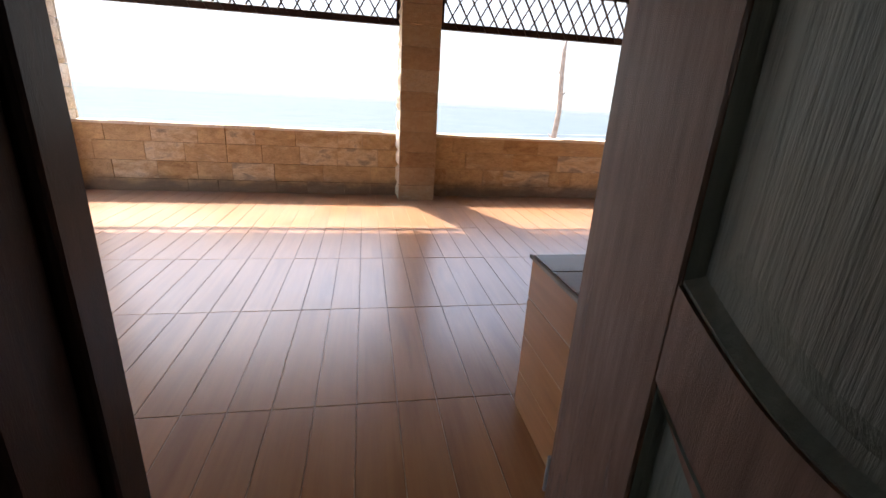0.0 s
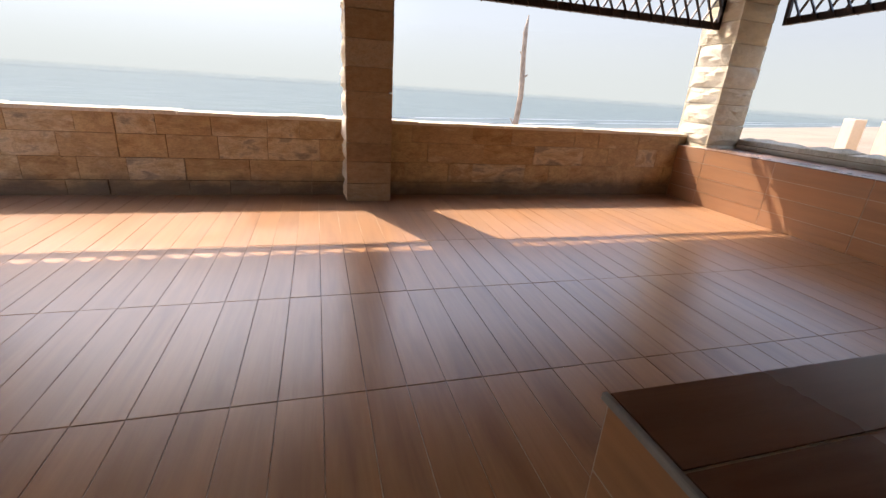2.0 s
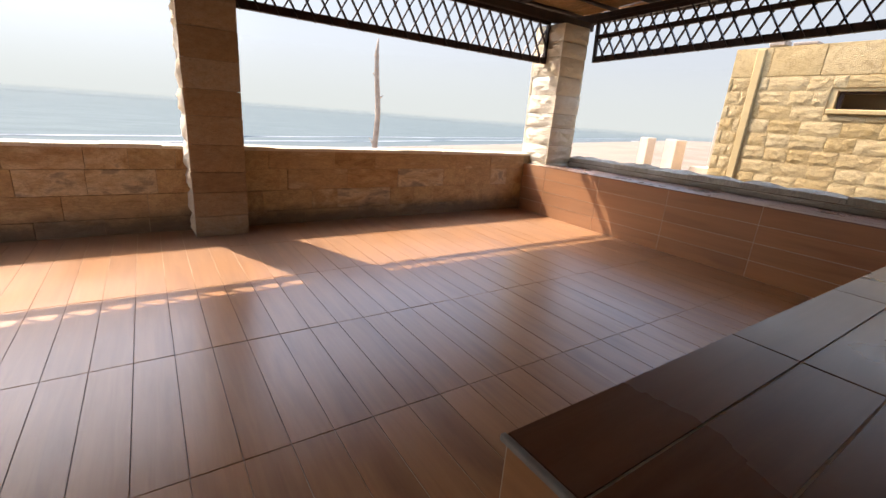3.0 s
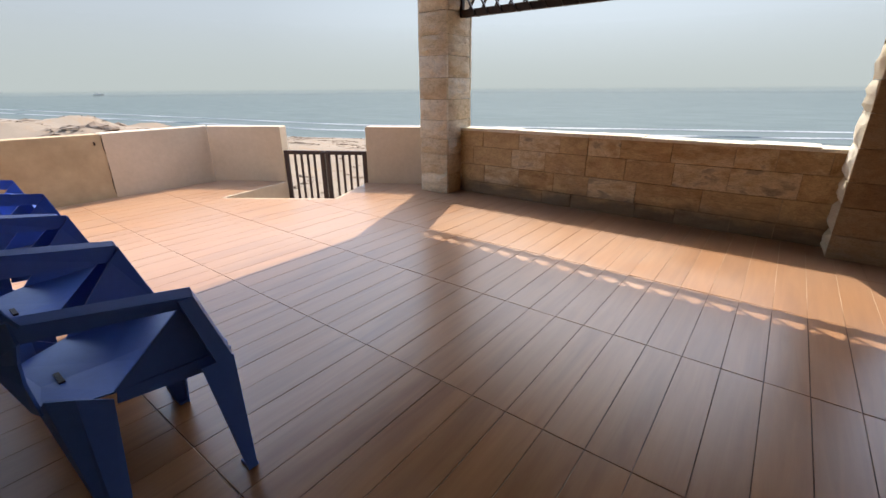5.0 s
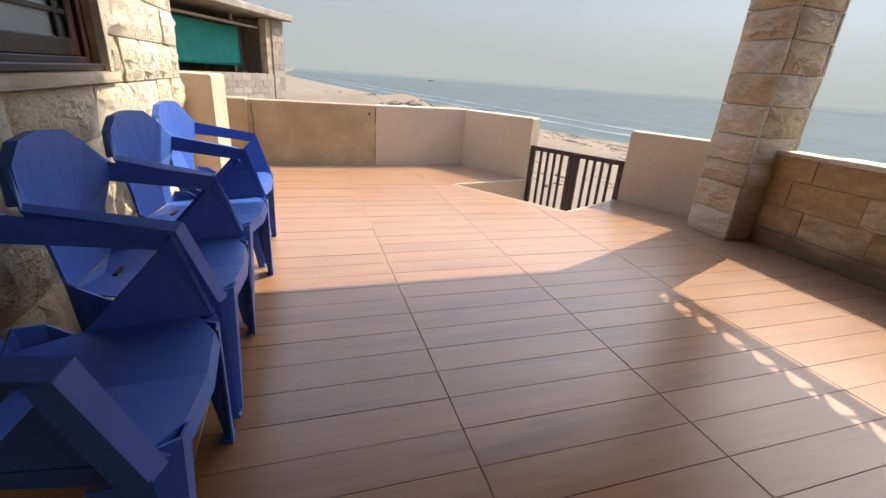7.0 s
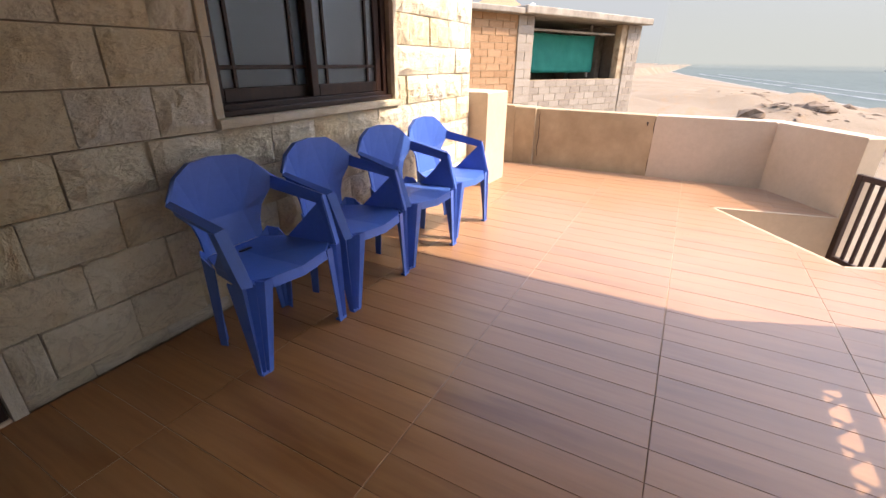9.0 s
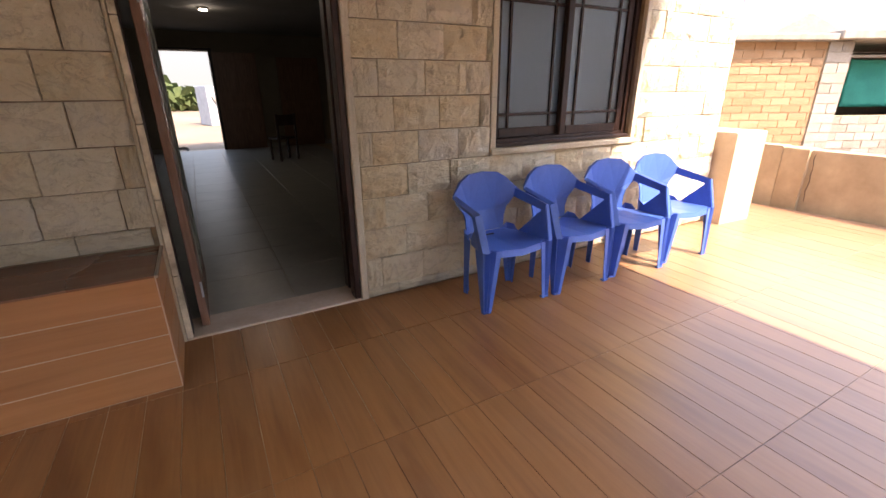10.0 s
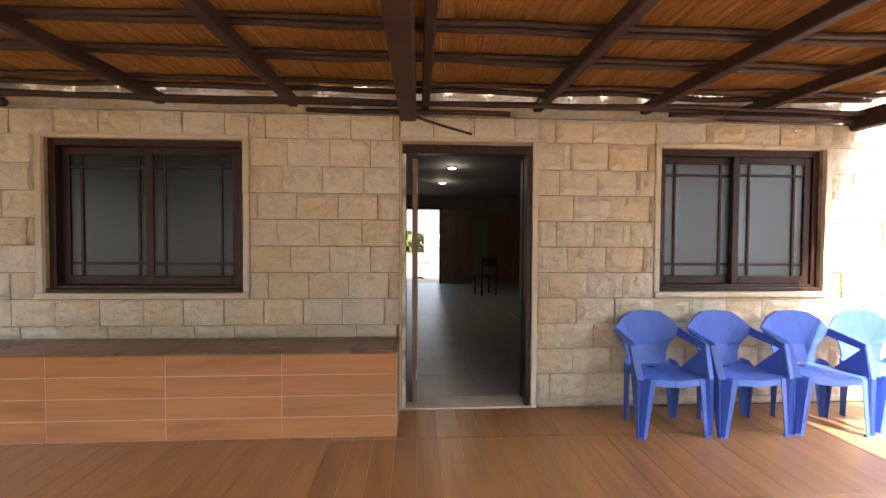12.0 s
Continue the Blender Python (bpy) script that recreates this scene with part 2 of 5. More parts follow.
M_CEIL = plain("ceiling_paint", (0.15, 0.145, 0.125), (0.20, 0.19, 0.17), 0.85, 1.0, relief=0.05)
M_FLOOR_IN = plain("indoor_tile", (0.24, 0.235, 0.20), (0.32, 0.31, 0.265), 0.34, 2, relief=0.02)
M_WIRE = plain("red_wire", (0.3, 0.03, 0.02), (0.4, 0.05, 0.03), 0.5)
M_SHED = plain("grey_sheet", (0.28, 0.29, 0.30), (0.4, 0.41, 0.42), 0.6, 3)
# Curtain tinted pale blue to imitate the sky reflected in the pane.
M_CLOTH = plain("curtain", (0.46, 0.54, 0.63), (0.62, 0.70, 0.80), 0.9, 3, streak=(8, 8, 0.5))
# Dark sheet that stands in for the dim room behind the left window.
M_DIM_SHEET = plain("dim_room_sheet", (0.02, 0.035, 0.038), (0.04, 0.06, 0.062), 0.9, 3, streak=(8, 8, 0.5))


def glass_material(tone=(0.74, 0.82, 0.88), gloss=0.5):
    m = bpy.data.materials.new("window_glass")
    m.use_nodes = True
    b = m.node_tree.nodes["Principled BSDF"]
    b.inputs["Base Color"].default_value = (*tone, 1)
    b.inputs["Roughness"].default_value = 0.28
    b.inputs["Transmission Weight"].default_value = 1.0
    b.inputs["IOR"].default_value = 1.5
    b.inputs["Specular IOR Level"].default_value = gloss
    return m


M_GLASS = glass_material()
# Darker copy of the glass, so that the left window looks dim.
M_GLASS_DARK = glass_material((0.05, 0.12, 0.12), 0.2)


def lamp_material():
    m, nt, b = nodes_of("lamp_glow", 0.4)
    b.inputs["Emission Color"].default_value = (1, 0.97, 0.9, 1)
    b.inputs["Emission Strength"].default_value = 5
    return m


M_LAMP = lamp_material()


def sand_material():
    m, nt, b = nodes_of("sand", 0.95, spec=0.2)
    v = coords(nt, per_object=False)
    big = noise_of(nt, v, 0.12, 6, 0.6)
    mid = noise_of(nt, coords(nt, (0.5, 1.7, 1), False), 0.9, 9, 0.72)
    fine = noise_of(nt, v, 14, 5, 0.7)
    col = ramp(nt, big, [(0.3, (0.175, 0.128, 0.088)), (0.7, (0.25, 0.195, 0.142))])
    geo = nt.nodes.new("ShaderNodeNewGeometry")
    sep = nt.nodes.new("ShaderNodeSeparateXYZ")
    nt.links.new(geo.outputs["Position"], sep.inputs[0])
    weed = mix(nt, 1.0, ramp(nt, mid, [(0.52, (0, 0, 0)), (0.66, (0.75, 0.75, 0.75))]), ramp(nt, span(nt, sep.outputs[2], -2.85, -2.5), [(0, (0, 0, 0)), (1, (1, 1, 1))]), "MULTIPLY")
    col = mix(nt, weed, col, (0.24, 0.15, 0.085))
    wet = span(nt, sep.outputs[2], -3.05, -2.7, 1.0, 0.0)
    col = mix(nt, wet, col, (0.20, 0.18, 0.16))
    nt.links.new(col, b.inputs["Base Color"])
    nt.links.new(span(nt, sep.outputs[2], -3.05, -2.8, 0.35, 0.95), b.inputs["Roughness"])
    bump(nt, b, mix(nt, 0.4, ramp(nt, mid, [(0, (0, 0, 0)), (1, (1, 1, 1))]), ramp(nt, fine, [(0, (0, 0, 0)), (1, (1, 1, 1))])), 0.6, 0.08)
    return m


def sea_material():
    m, nt, b = nodes_of("sea", 0.8, spec=0.03)
    v = coords(nt, (0.35, 1.0, 1), False)
    a = noise_of(nt, v, 0.5, 6, 0.6)
    c = noise_of(nt, v, 3.0, 4, 0.6)
    col = ramp(nt, a, [(0.3, (0.080, 0.100, 0.097)), (0.7, (0.108, 0.130, 0.125))])
    nt.links.new(col, b.inputs["Base Color"])
    bump(nt, b, mix(nt, 0.4, ramp(nt, a, [(0, (0, 0, 0)), (1, (1, 1, 1))]), ramp(nt, c, [(0, (0, 0, 0)), (1, (1, 1, 1))])), 0.5, 0.35)
    return m


def haze_material():
    """Glow of the hazy low sky: pale over the horizon, bluer above, open at the top."""
    m = bpy.data.materials.new("haze")
    m.use_nodes = True
    nt = m.node_tree
    nt.nodes.clear()
    out = nt.nodes.new("ShaderNodeOutputMaterial")
    em = nt.nodes.new("ShaderNodeEmission")
    tr = nt.nodes.new("ShaderNodeBsdfTransparent")
    mx = nt.nodes.new("ShaderNodeMixShader")
    geo = nt.nodes.new("ShaderNodeNewGeometry")
    sep = nt.nodes.new("ShaderNodeSeparateXYZ")
    nt.links.new(geo.outputs["Position"], sep.inputs[0])
    up = span(nt, sep.outputs[2], 0, 1600)
    col = ramp(nt, up, [(0.0, (0.67, 0.79, 0.87)), (0.05, (0.68, 0.80, 0.90)), (0.16, (0.68, 0.81, 0.96)), (0.6, (0.66, 0.81, 1.02))])
    # The haze is brighter below the sun.
    way = nt.nodes.new("ShaderNodeVectorMath")
    way.operation = "DOT_PRODUCT"
    way.inputs[1].default_value = Vector((-SUN_WAY.x, -SUN_WAY.y, 0)).normalized() / 4500
    nt.links.new(geo.outputs["Position"], way.inputs[0])
    col = mix(nt, 1.0, col, ramp(nt, span(nt, way.outputs["Value"], -1.0, 1.0), [(0.0, (0.80, 0.80, 0.80)), (0.65, (0.90, 0.90, 0.90)), (0.9, (1.04, 1.04, 1.04)), (1.0, (1.28, 1.28, 1.28))]), "MULTIPLY")
    nt.links.new(col, em.inputs["Color"])
    em.inputs["Strength"].default_value = 0.22
    nt.links.new(span(nt, sep.outputs[2], 1100, 2600), mx.inputs[0])
    nt.links.new(em.outputs[0], mx.inputs[1])
    nt.links.new(tr.outputs[0], mx.inputs[2])
    nt.links.new(mx.outputs[0], out.inputs["Surface"])
    return m


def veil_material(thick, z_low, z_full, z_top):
    """A glowing sheet added for sea mist between the shore and the horizon: clear at the water and clear again above.
    """
    m = bpy.data.materials.new("mist_glow")
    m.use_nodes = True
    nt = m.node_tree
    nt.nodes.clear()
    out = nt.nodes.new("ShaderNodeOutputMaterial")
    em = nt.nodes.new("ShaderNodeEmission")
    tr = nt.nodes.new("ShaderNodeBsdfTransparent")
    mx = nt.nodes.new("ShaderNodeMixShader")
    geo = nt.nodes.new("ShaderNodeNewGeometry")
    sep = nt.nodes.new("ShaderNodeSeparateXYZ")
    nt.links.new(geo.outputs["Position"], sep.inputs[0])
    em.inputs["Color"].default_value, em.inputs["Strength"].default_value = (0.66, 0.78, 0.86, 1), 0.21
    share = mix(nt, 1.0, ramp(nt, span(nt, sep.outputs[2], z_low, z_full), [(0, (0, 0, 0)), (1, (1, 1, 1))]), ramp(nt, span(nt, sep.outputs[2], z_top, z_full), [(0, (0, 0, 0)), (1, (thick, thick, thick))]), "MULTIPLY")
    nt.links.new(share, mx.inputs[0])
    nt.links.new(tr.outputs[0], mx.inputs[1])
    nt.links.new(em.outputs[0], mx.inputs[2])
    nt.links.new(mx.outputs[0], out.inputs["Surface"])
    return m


M_HAZE = haze_material()
M_SAND = sand_material()
M_SEA = sea_material()
M_FOAM = plain("foam", (0.17, 0.18, 0.18), (0.30, 0.31, 0.31), 0.7, 3)

# ---- mesh helpers ----
RNG = random.Random(7)


def mesh_of(name, bm, material, smooth=False):
    me = bpy.data.meshes.new(name)
    bmesh.ops.recalc_face_normals(bm, faces=bm.faces)
    bm.to_mesh(me)
    bm.free()
    me.materials.append(material)
    if smooth:
        for p in me.polygons:
            p.use_smooth = True
    return me


def part(name, bm, material, parent=None, label="", kind="", smooth=False, at=None):
    """One mesh object from a bmesh, under a thing or a part."""
    ob = new(name, mesh_of(name, bm, material, smooth))
    if at is not None:
        ob.location = at
    ob.parent = parent
    return tagged(ob, label=label, kind=kind)


def base(name, x=0, y=0, z=0, turn=0, label="", category="", group=""):
    """The empty at a thing's base."""
    ob = new(name)
    ob.location, ob.rotation_euler = (x, y, z), (0, 0, radians(turn))
    ob.empty_display_size = 0.1
    return tagged(ob, label, category, group)


def add_box(bm, lo, hi, bevel=0.0, m=None):
    """A box between two corners, with worn edges."""
    lo, hi = Vector(lo), Vector(hi)
    c, s = (lo + hi) / 2, hi - lo
    made = bmesh.ops.create_cube(bm, size=1.0)["verts"]
    for v in made:
        v.co = Vector((v.co.x * s.x, v.co.y * s.y, v.co.z * s.z)) + c
    if bevel:
        edges = {e for v in made for e in v.link_edges}
        made = bmesh.ops.bevel(bm, geom=list(edges), offset=bevel, segments=1, affect="EDGES")["verts"]
    if m:
        for v in made:
            v.co = m @ v.co
    return made


def boxes(*spans, bevel=0.0, m=None):
    bm = bmesh.new()
    for lo, hi in spans:
        add_box(bm, lo, hi, bevel, m)
    return bm


def prism(bm, pts, z0, z1, inset=0.0, edge=0.0):
    """An upright prism over a convex outline (counter-clockwise), its top edge chamfered."""
    n = len(pts)
    low = [bm.verts.new((x, y, z0)) for x, y in pts]
    rings = [low]
    if edge:
        rings.append([bm.verts.new((x, y, z1 - edge)) for x, y in pts])
        cx, cy = sum(p[0] for p in pts) / n, sum(p[1] for p in pts) / n
        top = []
        for x, y in pts:
            d = math.hypot(x - cx, y - cy) or 1
            top.append(bm.verts.new((x - (x - cx) / d * edge * 1.3, y - (y - cy) / d * edge * 1.3, z1)))
        rings.append(top)
    else:
        rings.append([bm.verts.new((x, y, z1)) for x, y in pts])
    for a, b in zip(rings, rings[1:]):
        for i in range(n):
            bm.faces.new((a[i], a[(i + 1) % n], b[(i + 1) % n], b[i]))
    bm.faces.new(rings[-1])
    bm.faces.new(low[::-1])


def clip(pts, a, b):
    """The part of a convex outline to the left of the line from a to b."""
    def side(p):
        return (b[0] - a[0]) * (p[1] - a[1]) - (b[1] - a[1]) * (p[0] - a[0])
    out = []
    for p, q in zip(pts, pts[1:] + pts[:1]):
        sp, sq = side(p), side(q)
        if sp >= 0:
            out.append(p)
        if (sp > 0) != (sq > 0) and abs(sp - sq) > 1e-12:
            k = sp / (sp - sq)
            out.append((p[0] + k * (q[0] - p[0]), p[1] + k * (q[1] - p[1])))
    return out


def area(pts):
    return 0.5 * sum(p[0] * q[1] - q[0] * p[1] for p, q in zip(pts, pts[1:] + pts[:1]))


def tube(bm, path, radii, sides=8, jitter=0.0):
    """A round pole along a path, with a radius at each point."""
    rings = []
    for i, p in enumerate(path):
        p = Vector(p)
        way = (Vector(path[min(i + 1, len(path) - 1)]) - Vector(path[max(i - 1, 0)])).normalized()
        side = way.orthogonal().normalized() if abs(way.z) > 0.9 else way.cross(Vector((0, 0, 1))).normalized()
        up = side.cross(way)
        r = radii[i] if isinstance(radii, (list, tuple)) else radii
        rings.append([bm.verts.new(p + (side * math.cos(2 * math.pi * k / sides) + up * math.sin(2 * math.pi * k / sides)) * r * (1 + RNG.uniform(-jitter, jitter))) for k in range(sides)])
    for a, b in zip(rings, rings[1:]):
        for k in range(sides):
            bm.faces.new((a[k], a[(k + 1) % sides], b[(k + 1) % sides], b[k]))
    bm.faces.new(rings[0][::-1])
    bm.faces.new(rings[-1])


def bar(bm, a, b, w, h, bevel=0.0):
    """A straight bar with a w x h section, h along the most upright direction."""
    a, b = Vector(a), Vector(b)
    way = b - a
    q = way.to_track_quat("Y", "Z")
    m = Matrix.Translation((a + b) / 2) @ q.to_matrix().to_4x4()
    add_box(bm, (-w / 2, -way.length / 2, -h / 2), (w / 2, way.length / 2, h / 2), bevel, m)


# Each piece of stone has its back in the plane y = 0 and its rough face towards +y.
def rough_piece(seed, deep=0.03, rough=0.012, nx=4, nz=3, edge=0.03):
    rnd = random.Random(seed)
    bm = bmesh.new()
    tilt, lift = rnd.uniform(-0.3, 0.3) * rough, rnd.uniform(-0.3, 0.3) * rough
    grid = []
    for j in range(nz + 1):
        row = []
        for i in range(nx + 1):
            u, w = i / nx - 0.5, j / nz - 0.5
            rim = i in (0, nx) or j in (0, nz)
            y = deep + (0 if rim else rough * rnd.uniform(0.2, 1.0)) + tilt * u + lift * w
            if not rim:
                u, w = u + rnd.uniform(-0.06, 0.06), w + rnd.uniform(-0.07, 0.07)
            elif edge:
                y -= rnd.uniform(0, edge) * 0.2
            row.append(bm.verts.new((u, y, w)))
        grid.append(row)
    for j in range(nz):
        for i in range(nx):
            a, b, c, d = grid[j][i], grid[j][i + 1], grid[j + 1][i + 1], grid[j + 1][i]
            if (i + j + seed) % 2:
                bm.faces.new((a, b, c)), bm.faces.new((a, c, d))
            else:
                bm.faces.new((a, b, d)), bm.faces.new((b, c, d))
    rim = [grid[0][i] for i in range(nx + 1)] + [grid[j][nx] for j in range(1, nz + 1)] + [grid[nz][i] for i in range(nx - 1, -1, -1)] + [grid[j][0] for j in range(nz - 1, 0, -1)]
    back = [bm.verts.new((v.co.x, 0, v.co.z)) for v in rim]
    n = len(rim)
    for k in range(n):
        bm.faces.new((rim[(k + 1) % n], rim[k], back[k], back[(k + 1) % n]))
    bmesh.ops.recalc_face_normals(bm, faces=bm.faces)
    return bm


def piece_set(name, material, count, **kw):
    return [mesh_of(name, rough_piece(n * 7 + 1, **kw), material) for n in range(count)]


def lay(name, meshes, parent, m, rects, gap=0.006, deep=(0.9, 1.15), kind=""):
    """Pieces over rects (u0, u1, w0, w1) in the plane that m gives: u along x, w up, faces towards +y."""
    for u0, u1, w0, w1 in rects:
        ob = bpy.data.objects.new(name, RNG.choice(meshes))
        scene.collection.objects.link(ob)
        ob.parent = parent
        ob.matrix_basis = m @ Matrix.Translation(((u0 + u1) / 2, 0, (w0 + w1) / 2)) @ Matrix.Diagonal((max(u1 - u0 - gap, 0.01), RNG.uniform(*deep), max(w1 - w0 - gap, 0.01), 1))


def minus(rects, hole):
    """Rects without the part that a hole takes."""
    a0, a1, b0, b1 = hole
    out = []
    for u0, u1, w0, w1 in rects:
        if u1 <= a0 or u0 >= a1 or w1 <= b0 or w0 >= b1:
            out.append((u0, u1, w0, w1))
            continue
        if u0 < a0:
            out.append((u0, a0, w0, w1))
        if u1 > a1:
            out.append((a1, u1, w0, w1))
        lo, hi = max(u0, a0), min(u1, a1)
        if w0 < b0:
            out.append((lo, hi, w0, b0))
        if w1 > b1:
            out.append((lo, hi, b1, w1))
    return [r for r in out if r[1] - r[0] > 0.025 and r[3] - r[2] > 0.025]


def courses(u0, u1, levels, length, jitter=0.05, holes=(), long_chance=0.0):
    rects = []
    for k, (w0, w1) in enumerate(zip(levels, levels[1:])):
        u = u0 - length * (0.5 if k % 2 else 0.0) - RNG.uniform(0, 0.04)
        while u < u1:
            w = length * (1 + RNG.uniform(-jitter, jitter)) * (1.7 if RNG.random() < long_chance else 1)
            a, b = max(u, u0), min(u + w, u1)
            if b - a > 0.03:
                rects.append((a, b, w0, w1))
            u += w
    for hole in holes:
        rects = minus(rects, hole)
    return rects


def facing(x, y, z, way):
    """A plane whose u runs along way (degrees from +x) and whose faces look to the left of it."""
    return pose(x, y, z, 0, 0, way)


# ---- ground, sea and distance ----
def shore(x):
    return 42 + 0.42 * x if x > -40 else 25.2 + 0.14 * (x + 40)


def ground_height(x, y):
    """Beach: level by the houses, sloping to the sea, with low dunes."""
    far = shore(x) - y
    slope = max(0.0, min(1.0, far / 34))
    z = -3.25 + 2.1 * slope ** 0.8 if far > 0 else -3.25 + 0.02 * max(far, -60)
    z += 0.10 * slope * noise.noise(Vector((x * 0.35, y * 0.35, 0)))
    z += 0.55 * slope * max(0.0, noise.noise(Vector((x * 0.11, y * 0.11, 4))))
    dune = math.exp(-(((x + 32) / 14) ** 2 + ((y - 6) / 9) ** 2))
    z += dune * (1.25 + 0.9 * noise.noise(Vector((x * 0.45, y * 0.45, 9))))
    if y < -9:
        z += (-0.1 - z) * min(1.0, (-9 - y) / 2.0)
    return z


def make_ground():
    xs = sorted({round(v, 2) for v in [-1500, -900, -500, -300, -220, *range(-180, -60, 6), *[v * 1.3 for v in range(-46, 47)], *range(66, 200, 8), 300, 500, 900, 1500]})
    ys = sorted({round(v, 2) for v in [-1500, -900, -500, -250, -160, -120, -90, -70, -55, -45, -38, *range(-32, -12, 2), *[v * 1.0 for v in range(-12, 60)], *range(61, 110, 4), 130, 170]})
    bm = bmesh.new()
    grid = [[bm.verts.new((x, y, ground_height(x, y))) for x in xs] for y in ys]
    for a, b in zip(grid, grid[1:]):
        for i in range(len(xs) - 1):
            bm.faces.new((a[i], a[i + 1], b[i + 1], b[i]))
    ob = part("ground", bm, M_SAND, smooth=True, kind="structure", label="pale sandy beach with strands of dry seaweed")
    return ob


make_ground()
bm = bmesh.new()
vs = [bm.verts.new((x, y, -3.0)) for x, y in [(-4900, -1500), (4900, -1500), (4900, 4900), (-4900, 4900)]]
bm.faces.new(vs)
part("water", bm, M_SEA, kind="structure", label="calm hazy grey-blue sea")


bm = bmesh.new()
n = 96
rings = [[bm.verts.new((4500 * math.cos(2 * math.pi * k / n), 4500 * math.sin(2 * math.pi * k / n), z)) for k in range(n)] for z in (-60, 400, 1200, 2700)]
for a, b in zip(rings, rings[1:]):
    for k in range(n):
        bm.faces.new((a[k], a[(k + 1) % n], b[(k + 1) % n], b[k]))
part("backdrop", bm, M_HAZE, kind="structure", label="pale hazy blue-white sky over the horizon")


# Three see-through glowing sheets stand in for haze in the air.
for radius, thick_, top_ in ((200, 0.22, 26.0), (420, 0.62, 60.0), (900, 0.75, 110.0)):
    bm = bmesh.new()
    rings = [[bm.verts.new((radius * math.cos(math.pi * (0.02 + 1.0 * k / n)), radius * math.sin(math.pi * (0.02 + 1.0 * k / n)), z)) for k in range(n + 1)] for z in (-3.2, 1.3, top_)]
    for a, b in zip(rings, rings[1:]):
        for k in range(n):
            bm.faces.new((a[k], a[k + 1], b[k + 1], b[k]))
    part("backdrop", bm, veil_material(thick_, -3.2, 1.3, top_), kind="structure", label="glowing see-through sheet added as thin mist over the water")


def foam_line(name, off, width, seed, x0=-230, x1=260):
    bm = bmesh.new()
    last = None
    x = x0
    while x < x1:
        y = shore(x) + off + 1.2 * noise.noise(Vector((x * 0.05, seed, 0)))
        w = width * max(0.08, 0.6 + noise.noise(Vector((x * 0.15, seed, 3))))
        a, b = bm.verts.new((x, y - w / 2, -2.97)), bm.verts.new((x, y + w / 2, -2.97))
        top = bm.verts.new((x, y, -2.97 + 0.10))
        if last:
            bm.faces.new((last[0], a, top, last[2]))
            bm.faces.new((last[2], top, b, last[1]))
        last = (a, b, top)
        x += 1.5 + abs(x) * 0.01
    tagged(part(name, bm, M_FOAM, label="thin white breaking wave along the shore"), category="wave", kind="stuff")


foam_line("breaking_wave", 5, 0.9, 1)
foam_line("breaking_wave", 12, 0.8, 2)

# ---- terrace ----
FLOOR_LOW = -1.35
OUT = [(-5.80, -3.0), (5.4, -3.0), (5.4, 4.52), (-3.1, 4.52), (-4.06, 3.95), (-5.03, 3.38), (-5.88, 2.88), (-5.80, 1.7)]
NEAR_A, NEAR_B = (-4.80, 2.36), (-3.69, 3.13)
GATE_A, GATE_B = (-5.03, 3.38), (-4.06, 3.95)
ZONES = (
    [(NEAR_B, NEAR_A)],
    [(NEAR_A, NEAR_B), (NEAR_A, GATE_A)],
    [(NEAR_A, NEAR_B), (GATE_B, NEAR_B)],
)


def zone_parts(pts, grow=0.0):
    """An outline cut to the terrace, without the sunken entrance."""
    for p, q in zip(OUT, OUT[1:] + OUT[:1]):
        pts = clip(pts, p, q)
        if len(pts) < 3:
            return
    for lines in ZONES:
        cut = pts
        for p, q in lines:
            cut = clip(cut, p, q)
            if len(cut) < 3:
                break
        else:
            if area(cut) > 0.0004:
                yield cut


slab = bmesh.new()
for cut in zone_parts([(-7, 0.05), (6, 0.05), (6, 5), (-7, 5)]):
    prism(slab, cut, FLOOR_LOW, -0.0025)
for cut in zone_parts([(-7, -3.5), (-4.4, -3.5), (-4.4, 0.05), (-7, 0.05)]):
    prism(slab, cut, FLOOR_LOW, -0.0025)
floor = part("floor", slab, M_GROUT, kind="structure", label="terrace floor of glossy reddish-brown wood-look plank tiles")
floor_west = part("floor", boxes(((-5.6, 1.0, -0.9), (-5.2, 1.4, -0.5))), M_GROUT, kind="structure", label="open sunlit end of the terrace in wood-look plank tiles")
landing = bmesh.new()
prism(landing, [NEAR_A, NEAR_B, GATE_B, GATE_A], FLOOR_LOW, -0.46, 0, 0)
part("landing", landing, M_CEMENT, kind="structure", label="sunken cement landing inside the gate")
for name, (p, q) in (("riser", (NEAR_A, NEAR_B)), ("riser", (GATE_A, NEAR_A)), ("riser", (NEAR_B, GATE_B))):
    d = Vector((q[0] - p[0], q[1] - p[1])).normalized()
    n = Vector((-d.y, d.x)) * 0.03
    bm = bmesh.new()
    prism(bm, [p, q, (q[0] + n.x, q[1] + n.y), (p[0] + n.x, p[1] + n.y)], -0.46, -0.003, 0, 0.004)
    part(name, bm, M_PLASTER, kind="structure", label="cream plastered riser edge")
bm = bmesh.new()
for k in range(3):
    d = Vector((GATE_B[0] - GATE_A[0], GATE_B[1] - GATE_A[1])).normalized()
    n = Vector((-d.y, d.x))
    p0, p1 = Vector(GATE_A) + n * (0.02 + 0.3 * k), Vector(GATE_B) + n * (0.02 + 0.3 * k)
    prism(bm, [tuple(p0), tuple(p1), tuple(p1 + n * 0.3), tuple(p0 + n * 0.3)], FLOOR_LOW, -0.62 - 0.17 * k, 0, 0.01)
tagged(part("beach_steps", bm, M_CEMENT, label="cement steps down to the beach outside the gate"), category="steps")


